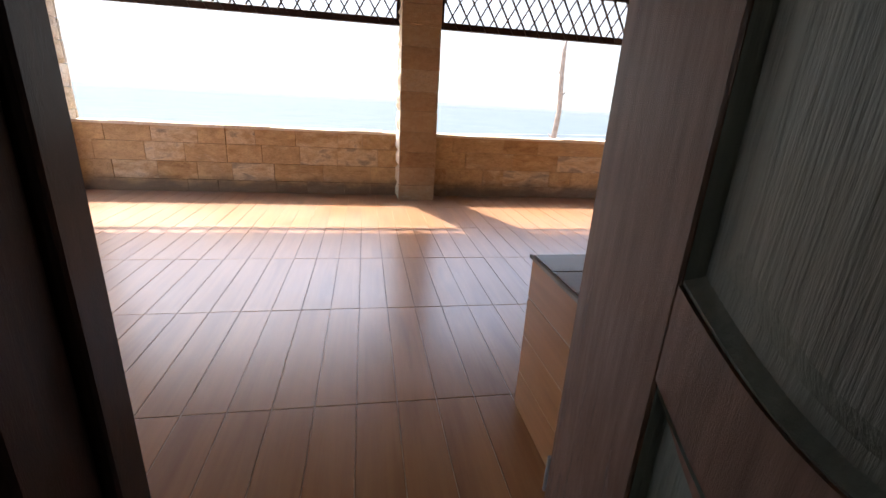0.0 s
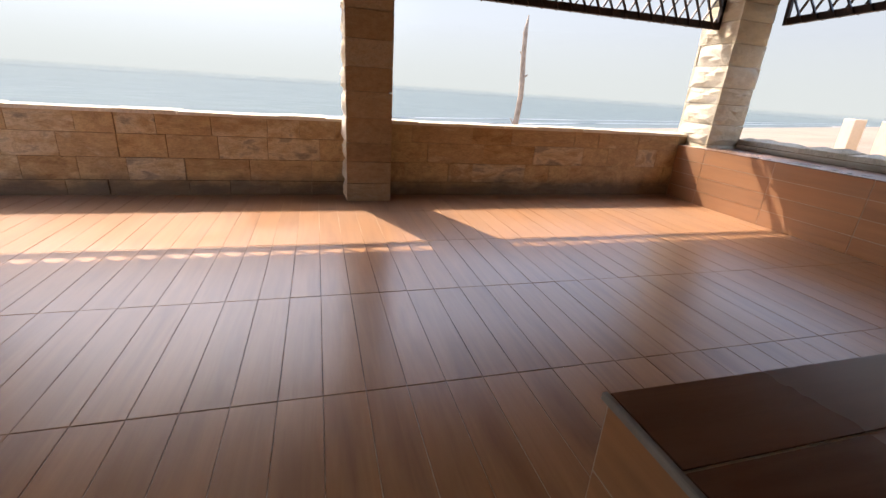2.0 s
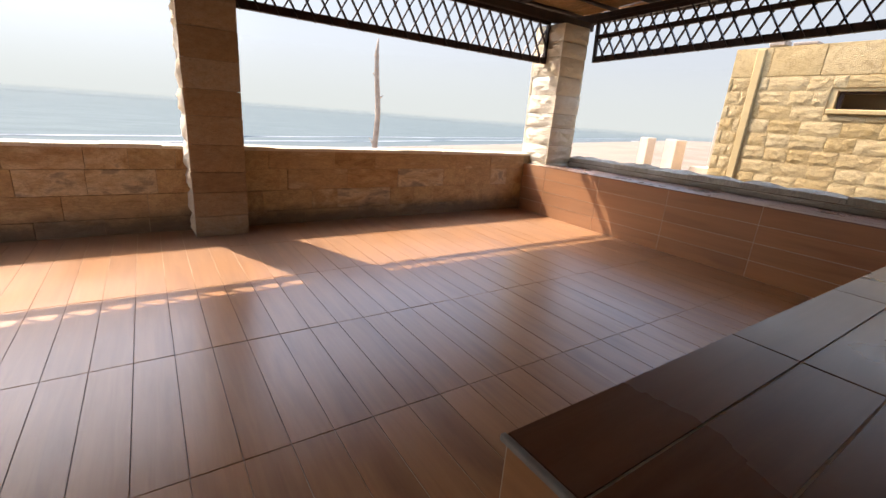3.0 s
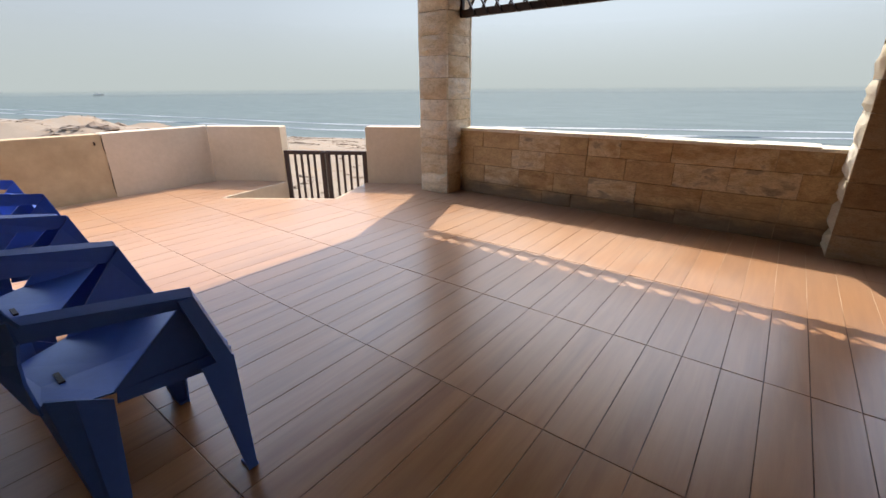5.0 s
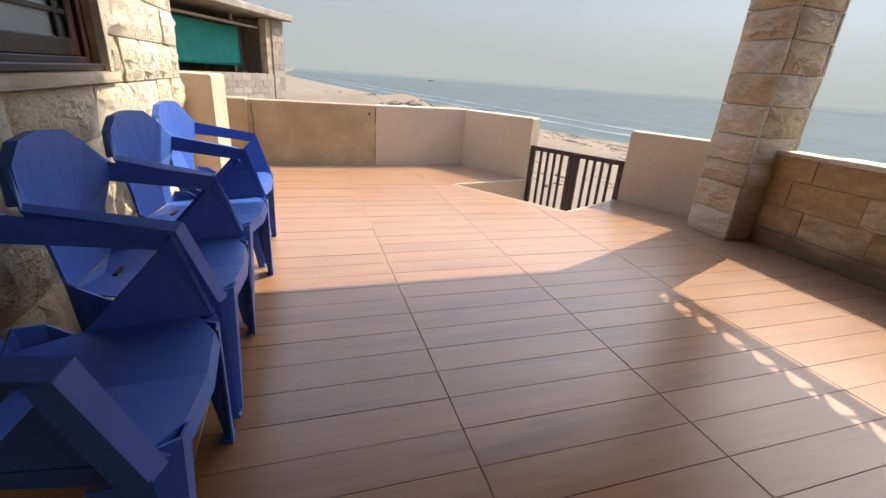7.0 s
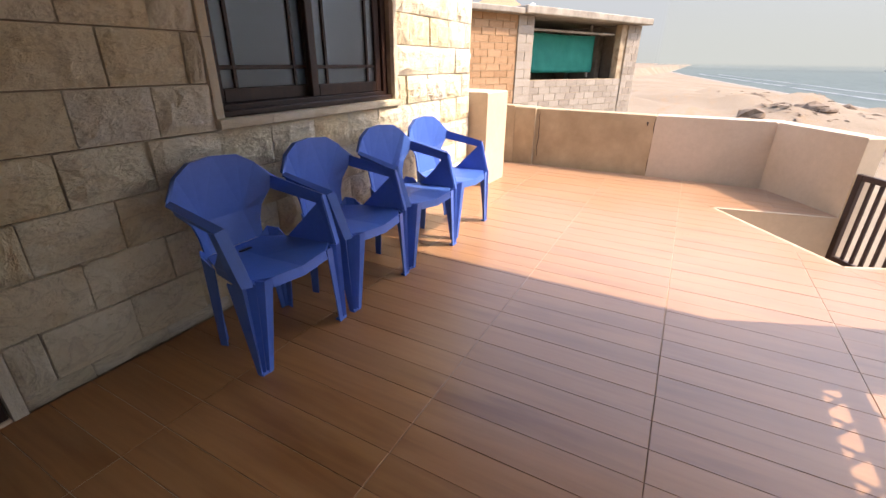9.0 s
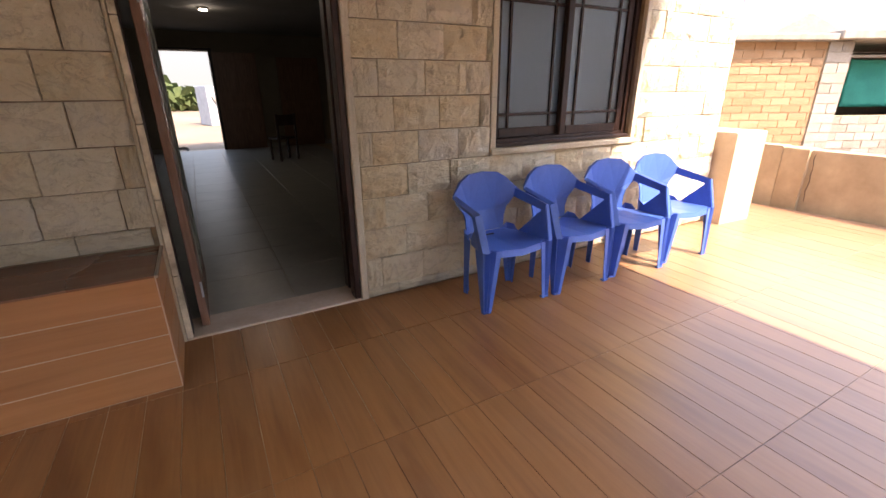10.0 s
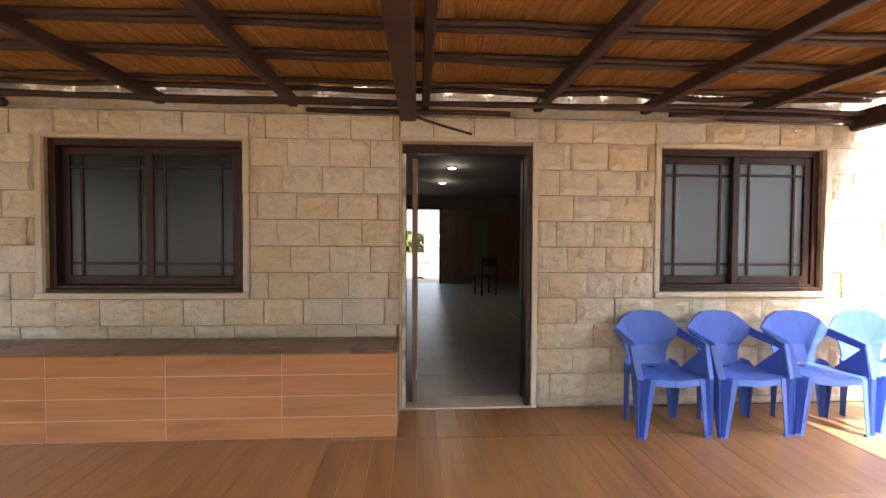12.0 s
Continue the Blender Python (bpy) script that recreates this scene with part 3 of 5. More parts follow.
# ---- house ----
DOOR = (-0.40, 0.69, 0.0, 2.235)
WIN_R = (-2.985, -1.505, 0.985, 2.215)
WIN_L = (1.965, 3.505, 0.985, 2.215)
HOUSE_W, HOUSE_E, WALL_TOP = -4.33, 5.6, 2.43
BACK = -0.03


def wall_with_holes(name, u0, u1, z0, z1, y0, y1, holes, material, label):
    """A thick wall along x, cut through by its openings."""
    us = sorted({u0, u1, *[h[0] for h in holes], *[h[1] for h in holes]})
    zs = sorted({z0, z1, *[h[2] for h in holes], *[h[3] for h in holes]})
    bm = bmesh.new()
    def solid(i, j):
        if not (0 <= i < len(us) - 1 and 0 <= j < len(zs) - 1):
            return False
        cu, cz = (us[i] + us[i + 1]) / 2, (zs[j] + zs[j + 1]) / 2
        return not any(h[0] < cu < h[1] and h[2] < cz < h[3] for h in holes)
    for i in range(len(us) - 1):
        for j in range(len(zs) - 1):
            if not solid(i, j):
                continue
            a, b, c, d = us[i], us[i + 1], zs[j], zs[j + 1]
            def quad(*ps):
                bm.faces.new([bm.verts.new(p) for p in ps])
            quad((b, y1, c), (a, y1, c), (a, y1, d), (b, y1, d))
            quad((a, y0, c), (b, y0, c), (b, y0, d), (a, y0, d))
            if not solid(i - 1, j):
                quad((a, y1, c), (a, y0, c), (a, y0, d), (a, y1, d))
            if not solid(i + 1, j):
                quad((b, y0, c), (b, y1, c), (b, y1, d), (b, y0, d))
            if not solid(i, j - 1):
                quad((a, y0, c), (a, y1, c), (b, y1, c), (b, y0, c))
            if not solid(i, j + 1):
                quad((a, y1, d), (a, y0, d), (b, y0, d), (b, y1, d))
    bmesh.ops.remove_doubles(bm, verts=bm.verts, dist=0.0005)
    return part(name, bm, material, kind="structure", label=label)


house_wall = wall_with_holes("wall_south", HOUSE_W + 0.03, HOUSE_E, -1.3, WALL_TOP - 0.01, -0.27, BACK, [DOOR[:2] + (0.0, 2.235), WIN_R, WIN_L], M_MORTAR, "house wall clad in cream rock-faced stone blocks")
upper = part("wall_upper", boxes(((HOUSE_W + 0.03, -0.45, WALL_TOP - 0.01), (HOUSE_E, -0.16, 3.1))), M_MORTAR, kind="structure", label="set-back upper part of the stone house wall")
ledge = part("trim", boxes(((HOUSE_W + 0.03, -0.16, WALL_TOP - 0.009), (HOUSE_E, -0.01, WALL_TOP + 0.012)), bevel=0.004), M_CEMENT, kind="structure", label="rough cement ledge on top of the stone cladding")
west_side = part("wall_west", boxes(((HOUSE_W + 0.03, -10.4, -1.3), (HOUSE_W + 0.28, -0.27, 3.1))), M_MORTAR, kind="structure", label="side wall of the house in cream stone")
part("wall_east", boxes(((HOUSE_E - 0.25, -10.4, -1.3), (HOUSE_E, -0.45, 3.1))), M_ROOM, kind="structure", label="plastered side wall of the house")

# Room behind the door.
REAR = (-0.12, 0.90, 0.0, 2.30)
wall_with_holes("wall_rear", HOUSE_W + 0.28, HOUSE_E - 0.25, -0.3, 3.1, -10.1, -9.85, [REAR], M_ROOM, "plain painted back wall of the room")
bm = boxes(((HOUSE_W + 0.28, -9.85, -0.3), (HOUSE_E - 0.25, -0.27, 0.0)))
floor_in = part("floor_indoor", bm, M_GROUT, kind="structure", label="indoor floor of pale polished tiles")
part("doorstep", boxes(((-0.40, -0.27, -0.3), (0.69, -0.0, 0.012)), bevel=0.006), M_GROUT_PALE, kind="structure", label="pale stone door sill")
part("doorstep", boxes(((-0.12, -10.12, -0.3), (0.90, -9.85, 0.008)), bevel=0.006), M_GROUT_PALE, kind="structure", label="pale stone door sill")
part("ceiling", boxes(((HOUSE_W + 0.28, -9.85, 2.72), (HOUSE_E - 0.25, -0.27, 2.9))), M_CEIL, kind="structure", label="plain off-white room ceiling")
part("roof", boxes(((HOUSE_W - 0.05, -10.3, 3.1), (HOUSE_E + 0.05, -0.12, 3.28)), bevel=0.02), M_CEMENT, kind="structure", label="flat cement house roof")
part("baseboard", boxes(((HOUSE_W + 0.28, -9.85, 0.0), (-0.22, -9.83, 0.1)), ((1.0, -9.85, 0.0), (HOUSE_E - 0.25, -9.83, 0.1))), M_FLOOR_IN, kind="structure")

# Benches.
BENCH_X, BENCH_H, BENCH_D = 0.705, 0.61, 0.47
EAST_X, EAST_END = 4.36, 4.92
bench = base("bench", 2.5, 0.25, 0, label="built-in bench faced in orange-brown wood-look tiles, under the window", category="bench")
east = base("bench", 4.65, 2.1, 0, label="long built-in bench faced in orange-brown wood-look tiles, along the side parapet", category="bench")


def under(ob, parent):
    """Puts an object laid out in the world's metres under a thing."""
    bpy.context.view_layer.update()
    ob.parent = parent
    ob.matrix_parent_inverse = (Matrix.LocRotScale(parent.location, parent.rotation_euler, None)).inverted()
    return ob


under(part("bench_core", boxes(((BENCH_X + 0.0025, 0.0, 0), (EAST_END, BENCH_D - 0.0025, BENCH_H - 0.0028))), M_GROUT_PALE), bench)
under(part("bench_core", boxes(((EAST_X + 0.0025, BENCH_D - 0.0015, 0), (EAST_END, 4.27, BENCH_H - 0.0034))), M_GROUT_PALE), east)
under(part("edge_strip", boxes(((BENCH_X - 0.008, -0.0, BENCH_H - 0.012), (BENCH_X + 0.004, BENCH_D + 0.006, BENCH_H + 0.002)), bevel=0.002), M_CEMENT, label="chipped grey cement edge"), bench)

# Parapet towards the sea, its pillars and the side parapet.
SEA_Y, SEA_H = 4.29, 0.73
sea_west = part("wall_north", boxes(((-2.86, SEA_Y + 0.025, -1.3), (0.55, 4.50, SEA_H - 0.03))), M_MORTAR, kind="structure", label="low parapet of warm brown sandstone blocks with a chipped top")
sea_east = part("wall_north", boxes(((0.90, SEA_Y + 0.025, -1.3), (5.15, 4.50, SEA_H - 0.03))), M_MORTAR, kind="structure", label="low parapet of warm brown sandstone blocks with a chipped top")
side_wall = part("wall_side", boxes(((EAST_END, 0.0, -1.3), (5.18, 4.3, SEA_H - 0.06))), M_MORTAR, kind="structure", label="low side parapet topped with weathered grey stone")


def pillar(x0, x1, y0, y1, z0, z1, label):
    p = base("pillar", (x0 + x1) / 2, (y0 + y1) / 2, z0, label=label, category="pillar", group="stone pillars of the terrace")
    w, d = (x1 - x0) / 2 - 0.03, (y1 - y0) / 2 - 0.03
    part("pillar_core", boxes(((-w, -d, 0), (w, d, z1 - z0))), M_MORTAR, p)
    return p


PILLARS = [
    (pillar(0.51, 0.92, 4.04, 4.50, 0.0, 2.34, "square pillar clad in warm brown sandstone blocks between the two openings"), 0.41, 0.46, 2.34),
    (pillar(-3.23, -2.84, 4.04, 4.50, 0.0, 2.34, "square pillar clad in cream sandstone blocks at the open end of the parapet"), 0.39, 0.46, 2.34),
    (pillar(4.50, 4.95, 4.02, 4.50, 0.0, 2.28, "square corner pillar clad in pale rock-faced stone behind the bench"), 0.45, 0.48, 2.28),
]

# Boundary wall on the open side.
WALL_H = 0.70


def low_wall(name, pts, h, material, label, z0=-1.3):
    bm = bmesh.new()
    prism(bm, pts, z0, h, 0, 0.012)
    return part(name, bm, material, kind="structure", label=label)


def thick(p, q, t):
    """The outline of a wall from p to q, its thickness to the right of the way."""
    d = (Vector(q) - Vector(p)).normalized()
    n = Vector((d.y, -d.x)) * t
    return [tuple(p), (p[0] + n.x, p[1] + n.y), (q[0] + n.x, q[1] + n.y), tuple(q)]


low_wall("wall_boundary", [(-5.82, 0.28), (-5.80, 1.70), (-6.0, 1.70), (-6.02, 0.28)], WALL_H, M_OLD, "old stained boundary wall with cracks and worn render")
low_wall("wall_boundary", [(-5.84, -0.02), (-5.77, 0.28), (-6.04, 0.28), (-6.04, -0.02)], WALL_H + 0.01, M_OLD, "old stained boundary wall with cracks and worn render")
low_wall("wall_boundary", [(-5.85, -3.6), (-5.83, -0.02), (-6.04, -0.02), (-6.05, -3.6)], WALL_H + 0.02, M_OLD, "old stained boundary wall with cracks and worn render")
low_wall("wall_boundary", [(-5.79, 1.70), (-5.87, 2.86), (-6.1, 2.96), (-6.0, 1.70)], WALL_H + 0.004, M_PLASTER, "smooth cream plastered boundary wall")
low_wall("wall_boundary", [(-5.87, 2.862), (-5.03, 3.385), (-5.13, 3.54), (-6.06, 2.965)], WALL_H, M_PLASTER, "smooth cream plastered boundary wall by the gate")
low_wall("wall_boundary", [(-4.06, 3.955), (-3.24, 4.40), (-3.24, 4.60), (-4.16, 4.11)], WALL_H, M_PLASTER, "smooth cream plastered boundary wall by the gate")
low_wall("wall_boundary", [(-4.86, -1.6), (-4.35, -1.6), (-4.35, 0.20), (-4.86, 0.22)], 0.965, M_PLASTER, "cream plastered low wall joined to the corner of the house", -0.02)
low_wall("wall_back", [(-6.05, -3.8), (-4.3, -3.8), (-4.3, -3.6), (-6.05, -3.6)], 1.6, M_PLASTER, "cream plastered wall across the side passage")

# ---- roof over the terrace ----
R_W, R_E, R_N = -3.27, 5.35, 4.66
roof = base("pergola_roof", 1.0, 2.3, 2.4, label="terrace roof of reed matting on dark wooden beams and rough poles", category="roof")


def roof_z(y):
    """The underside of the reeds: it falls a little towards the sea."""
    return 2.66 - 0.022 * y


for x in (3.97, 2.65, 1.59, -0.46, -1.40, -2.30):
    bm = bmesh.new()
    bar(bm, (x, -0.10, roof_z(0) - 0.105), (x, R_N - 0.15, roof_z(R_N) - 0.105), 0.075, 0.085, 0.008)
    under(part("rafter", bm, M_POLE), roof)
bm = bmesh.new()
bar(bm, (R_W + 0.05, -0.05, 2.46), (R_W + 0.05, R_N - 0.13, 2.40), 0.09, 0.16, 0.01)
under(part("edge_beam", bm, M_POLE), roof)
bm = bmesh.new()
bar(bm, (R_E - 0.15, -0.05, 2.50), (R_E - 0.15, R_N - 0.13, 2.44), 0.08, 0.12, 0.01)
under(part("edge_beam", bm, M_POLE), roof)
bm = bmesh.new()
bar(bm, (0.64, -0.02, 2.47), (0.66, R_N - 0.15, 2.44), 0.135, 0.17, 0.012)
under(part("main_beam", bm, M_GATE, label="thick dark red-brown main beam"), roof)
bm = bmesh.new()
bar(bm, (0.50, -0.02, 2.53), (0.51, R_N - 0.15, 2.46), 0.06, 0.08, 0.008)
under(part("rafter", bm, M_POLE), roof)
for y, z in ((4.27, 2.36),):
    bm = bmesh.new()
    bar(bm, (R_W + 0.1, y, z), (R_E - 0.1, y, z), 0.10, 0.10, 0.01)
    under(part("sea_beam", bm, M_POLE), roof)


def wavy_pole(name, x0, x1, y, z, r, parent, wave=0.012, material=None):
    bm = bmesh.new()
    n = max(4, int((x1 - x0) / 0.35))
    seed = RNG.uniform(0, 50)
    path, radii = [], []
    for k in range(n + 1):
        x = x0 + (x1 - x0) * k / n
        path.append((x, y + wave * noise.noise(Vector((x * 1.3, seed, 0))), z + wave * noise.noise(Vector((x * 1.5, seed, 5)))))
        radii.append(r * (1 + 0.18 * noise.noise(Vector((x * 2, seed, 9)))))
    tube(bm, path, radii, 7, 0.04)
    return under(part(name, bm, material or M_POLE, smooth=True), parent)


for y in (0.70, 1.16, 1.70, 2.25, 2.85, 3.4, 3.95, 4.50):
    wavy_pole("purlin", R_W, R_E, y, roof_z(y) - 0.035, 0.024, roof, 0.02)
    if RNG.random() < 0.6:
        wavy_pole("purlin", R_W, R_E, y + 0.07, roof_z(y) - 0.035, 0.018, roof, 0.02)
for y, z, r in ((0.10, 2.60, 0.022), (0.04, 2.515, 0.024), (0.13, 2.505, 0.020), (0.24, 2.615, 0.02)):
    wavy_pole("wall_pole", R_W, R_E, y, z, r, roof, 0.03)
for x0, x1, y, z, r, mat_ in ((-0.20, 1.45, 0.035, 2.455, 0.022, M_POLE), (-3.3, -2.02, 0.05, 2.46, 0.028, M_GATE), (3.72, 5.3, 0.05, 2.46, 0.035, M_GATE), (-2.9, -1.5, 0.12, 2.452, 0.018, M_GATE)):
    wavy_pole("wall_pole", x0, x1, y, z, r, roof, 0.01, mat_)

# Reeds, laid side by side.
verts, faces = [], []
x = R_W - 0.03
while x < R_E + 0.03:
    r = RNG.uniform(0.0035, 0.0065)
    skew = RNG.gauss(0.03, 0.045)
    seg = RNG.choice((0.0, 0.4, 0.8))
    y0 = 0.0 + RNG.uniform(-0.06, 0.04)
    zoff = RNG.uniform(0.0, 0.012)
    n0 = len(verts)
    for y in (y0, R_N + RNG.uniform(-0.015, 0.015)):
        for a in (0, 2.094, 4.188):
            verts.append((x + skew * (y - 2.3) + r * math.cos(a + seg), y, roof_z(y) + zoff + r * math.sin(a + seg)))
    for k in range(3):
        faces.append((n0 + k, n0 + (k + 1) % 3, n0 + 3 + (k + 1) % 3, n0 + 3 + k))
    x += RNG.uniform(0.0045, 0.0105)
me = bpy.data.meshes.new("reeds")
me.from_pydata(verts, [], faces)
me.materials.append(M_REED)
under(tagged(new("reeds", me), kind="stuff", label="dry golden-brown reed matting"), roof)
# Sheet added over the reeds so that light doesn't leak between them.
bm = bmesh.new()
bar(bm, (1.04, -0.10, roof_z(-0.10) + 0.035), (1.04, R_N + 0.045, roof_z(R_N) + 0.035), R_E - R_W, 0.02)
under(part("top_sheet", bm, M_REED, label="flat sheet added above the reeds to stop light leaking through"), roof)
for x0, z0, x1, z1 in ((0.63, 2.425, 0.12, 2.28),):
    bm = bmesh.new()
    tube(bm, [(x0, 0.06, z0), ((x0 + x1) / 2, 0.05, (z0 + z1) / 2 - 0.004), (x1, 0.05, z1)], 0.011, 6)
    tagged(part("stick", bm, M_POLE, label="thin dark stick tucked under the roof poles"), category="stick")
bm = bmesh.new()
path = [(0.12 + 0.03 * math.sin(k * 1.9), 0.035 + 0.01 * math.cos(k * 1.3), 2.45 - 0.012 * k) for k in range(14)]
tube(bm, path, 0.0022, 5)
tagged(part("wire", bm, M_WIRE, label="loose loop of thin red wire hanging at the wall"), category="wire")


def bundle():
    bm = bmesh.new()
    bmesh.ops.create_icosphere(bm, subdivisions=3, radius=0.10)
    for v in bm.verts:
        n_ = noise.noise(v.co * 16)
        v.co = Vector((v.co.x * 1.25, v.co.y * 0.9, v.co.z * 0.75)) * (1 + 0.22 * n_)
    ob = part("cloth_bundle", bm, M_BLUE, smooth=True, at=(-2.98, 0.62, 2.44))
    tagged(ob, "crumpled blue plastic bundle stuffed under the edge of the reed roof", "bundle")
    bm = bmesh.new()
    tube(bm, [(-2.98, 0.66, 2.52), (-2.99, 0.62, 2.43), (-2.99, 0.56, 2.36), (-2.98, 0.60, 2.36), (-2.97, 0.66, 2.50)], 0.004, 5)
    under(part("cord", bm, M_WOOD), ob)


bundle()


# ---- lattice screens ----
def lattice(name, length, height, rails, parent_pose, label, pitch=0.155, lean=0.26):
    """A framed screen of crossing slats, u along x from 0 to length, z from 0 to height."""
    t = base(name, label=label, category="lattice screen", group="lattice screens under the roof")
    t.matrix_basis = parent_pose
    bar_w = 0.05
    for a, b in (((0, 0, 0), (length, 0, 0)), ((0, 0, height), (length, 0, height)), *[((0, 0, r), (length, 0, r)) for r in rails]):
        bm = bmesh.new()
        bar(bm, a, b, 0.045, bar_w + (0.022 if a[2] == 0 else 0), 0.006)
        part("rail", bm, M_WOOD, t)
    for x in (0.02, length - 0.02):
        bm = bmesh.new()
        bar(bm, (x, 0, bar_w / 2 + 0.001), (x, 0, height - bar_w / 2 - 0.001), 0.04, 0.045, 0.005)
        part("stile", bm, M_WOOD, t)
    for way, y in ((1, 0.030), (-1, -0.030)):
        x = -lean
        while x < length + lean:
            a, b = (x, -0.034), (x + way * lean, height - bar_w / 2)
            x += pitch
            k0, k1 = 0.0, 1.0
            for lim, sgn in ((0.03, 1), (length - 0.03, -1)):
                fa, fb = (a[0] - lim) * sgn, (b[0] - lim) * sgn
                if fa < 0 and fb < 0:
                    k0 = 2
                elif fa < 0:
                    k0 = max(k0, fa / (fa - fb))
                elif fb < 0:
                    k1 = min(k1, fa / (fa - fb))
            if k1 - k0 < 0.05:
                continue
            p = (a[0] + (b[0] - a[0]) * k0, y, a[1] + (b[1] - a[1]) * k0)
            q = (a[0] + (b[0] - a[0]) * k1, y, a[1] + (b[1] - a[1]) * k1)
            bm = bmesh.new()
            bar(bm, p, q, 0.022, 0.014)
            part("slat", bm, M_WOOD, t)
    return t


lattice("lattice_screen", 3.34, 0.43, (), pose(-2.835, 4.27, 1.865), "dark wooden lattice screen between two pillars, on the sea side")
lattice("lattice_screen", 3.56, 0.43, (), pose(0.935, 4.27, 1.865), "dark wooden lattice screen between pillar and corner, facing the sea")
lattice("lattice_screen", 3.98, 0.44, (0.26,), pose(5.06, 0.03, 2.085, 0, 2.15, 90), "dark wooden lattice screen with a middle rail, over the side parapet")


# ---- window ----
def window(name, hole, inner, label, ajar):
    """A sliding window: outer frame, two sashes with slim glazing bars, panes, sill and a curtain."""
    u0, u1, z0, z1 = hole
    w = base(name, (u0 + u1) / 2, -0.12, z0, label=label, category="window", group="sliding windows of the house")
    hw, h = (u1 - u0) / 2, z1 - z0
    f = 0.055
    part("window_frame", boxes(((-hw, -0.06, 0), (-hw + f, 0.06, h)), ((hw - f, -0.06, 0), (hw, 0.06, h)), ((-hw + f, -0.06, h - f), (hw - f, 0.06, h)), ((-hw + f, -0.06, 0), (hw - f, 0.06, f)), bevel=0.004), M_WOOD, w)
    part("window_sill", boxes(((-hw + 0.002, 0.062, -0.0), (hw - 0.002, 0.105, 0.03)), bevel=0.005), M_WOOD, w)
    s = 0.062
    for k, (a, b, y) in enumerate(((-hw + f, 0.035, 0.022), (-0.035, hw - f, -0.022))):
        sash = part("sash", boxes(((a, y - 0.018, f), (a + s, y + 0.018, h - f)), ((b - s, y - 0.018, f), (b, y + 0.018, h - f)), ((a + s, y - 0.018, h - f - s), (b - s, y + 0.018, h - f)), ((a + s, y - 0.018, f), (b - s, y + 0.018, f + s + 0.01)), bevel=0.005), M_WOOD, w)
        ia, ib, iz0, iz1 = a + s, b - s, f + s + 0.01, h - f - s
        for xx in (ia + 0.088, ib - 0.088):
            part("glazing_bar", boxes(((xx - 0.011, y - 0.012, iz0), (xx + 0.011, y + 0.013, iz1)), bevel=0.003), M_WOOD, sash)
        for zz in (iz0 + 0.10, iz1 - 0.10):
            part("glazing_bar", boxes(((ia, y - 0.011, zz - 0.011), (ib, y + 0.0115, zz + 0.011)), bevel=0.003), M_WOOD, sash)
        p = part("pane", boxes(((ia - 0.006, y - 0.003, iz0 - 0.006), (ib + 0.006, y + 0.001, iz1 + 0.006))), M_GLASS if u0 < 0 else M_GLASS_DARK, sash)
        p.visible_shadow = False
    return w


def curtain(hole, material, label):
    u0, u1, z0, z1 = hole
    bm = bmesh.new()
    n = 60
    low, high = [], []
    for k in range(n + 1):
        x = u0 - 0.1 + (u1 - u0 + 0.2) * k / n
        y = -0.34 + 0.018 * math.sin(k * 0.9) + 0.008 * math.sin(k * 2.3)
        low.append(bm.verts.new((x, y, z0 - 0.15)))
        high.append(bm.verts.new((x, y, z1 + 0.1)))
    for k in range(n):
        bm.faces.new((low[k], low[k + 1], high[k + 1], high[k]))
    bmesh.ops.solidify(bm, geom=list(bm.faces), thickness=0.004)
    ob = part("curtain", bm, material, smooth=True, label=label)
    return tagged(ob, category="curtain")


window("window_1", WIN_R, 0, "dark brown wooden sliding window with slim glazing bars, pale curtain behind", 0)
window("window_2", WIN_L, 0, "dark brown wooden sliding window with slim glazing bars, dark behind the glass", 0)
curtain(WIN_R, M_CLOTH, "pale curtain drawn behind the window, tinted blue like reflected sky")
# The same shape in dark stands in for shade behind the left pane.
curtain(WIN_L, M_DIM_SHEET, "dark sheet added behind the window in place of the dim room")

# ---- doors ----
part("trim", boxes(*[((0.656, -0.0265, a), (0.688, 0.001, b - 0.004)) for a, b in ((0.013, 0.42), (0.42, 0.86), (0.86, 1.25), (1.25, 1.74), (1.74, 2.13))], bevel=0.004), M_CHIPPED, kind="structure", label="chipped cream-painted stone edge beside the door frame")
door = base("door_1", 0.611, -0.122, 0.012, label="open dark brown wooden entrance door with carved panels, swung into the room", category="door")
part("door_frame", boxes(((-0.395, -0.105, 0.013), (-0.352, -0.004, 2.13)), ((-0.395, -0.20, 0.013), (-0.378, -0.106, 2.13)), ((-0.395, -0.29, 0.013), (-0.364, -0.201, 2.13)), ((0.652, -0.115, 0.013), (0.686, -0.028, 2.13)), ((-0.395, -0.105, 2.13), (0.685, -0.004, 2.205)), bevel=0.006), M_WOOD, kind="structure", label="dark brown wooden door frame")
part("door_head", boxes(((-0.398, -0.20, 2.207), (0.688, -0.03, 2.236))), M_CEMENT, kind="structure", label="stained cement above the door frame")
LEAF, LH, LT = 0.97, 2.10, 0.045


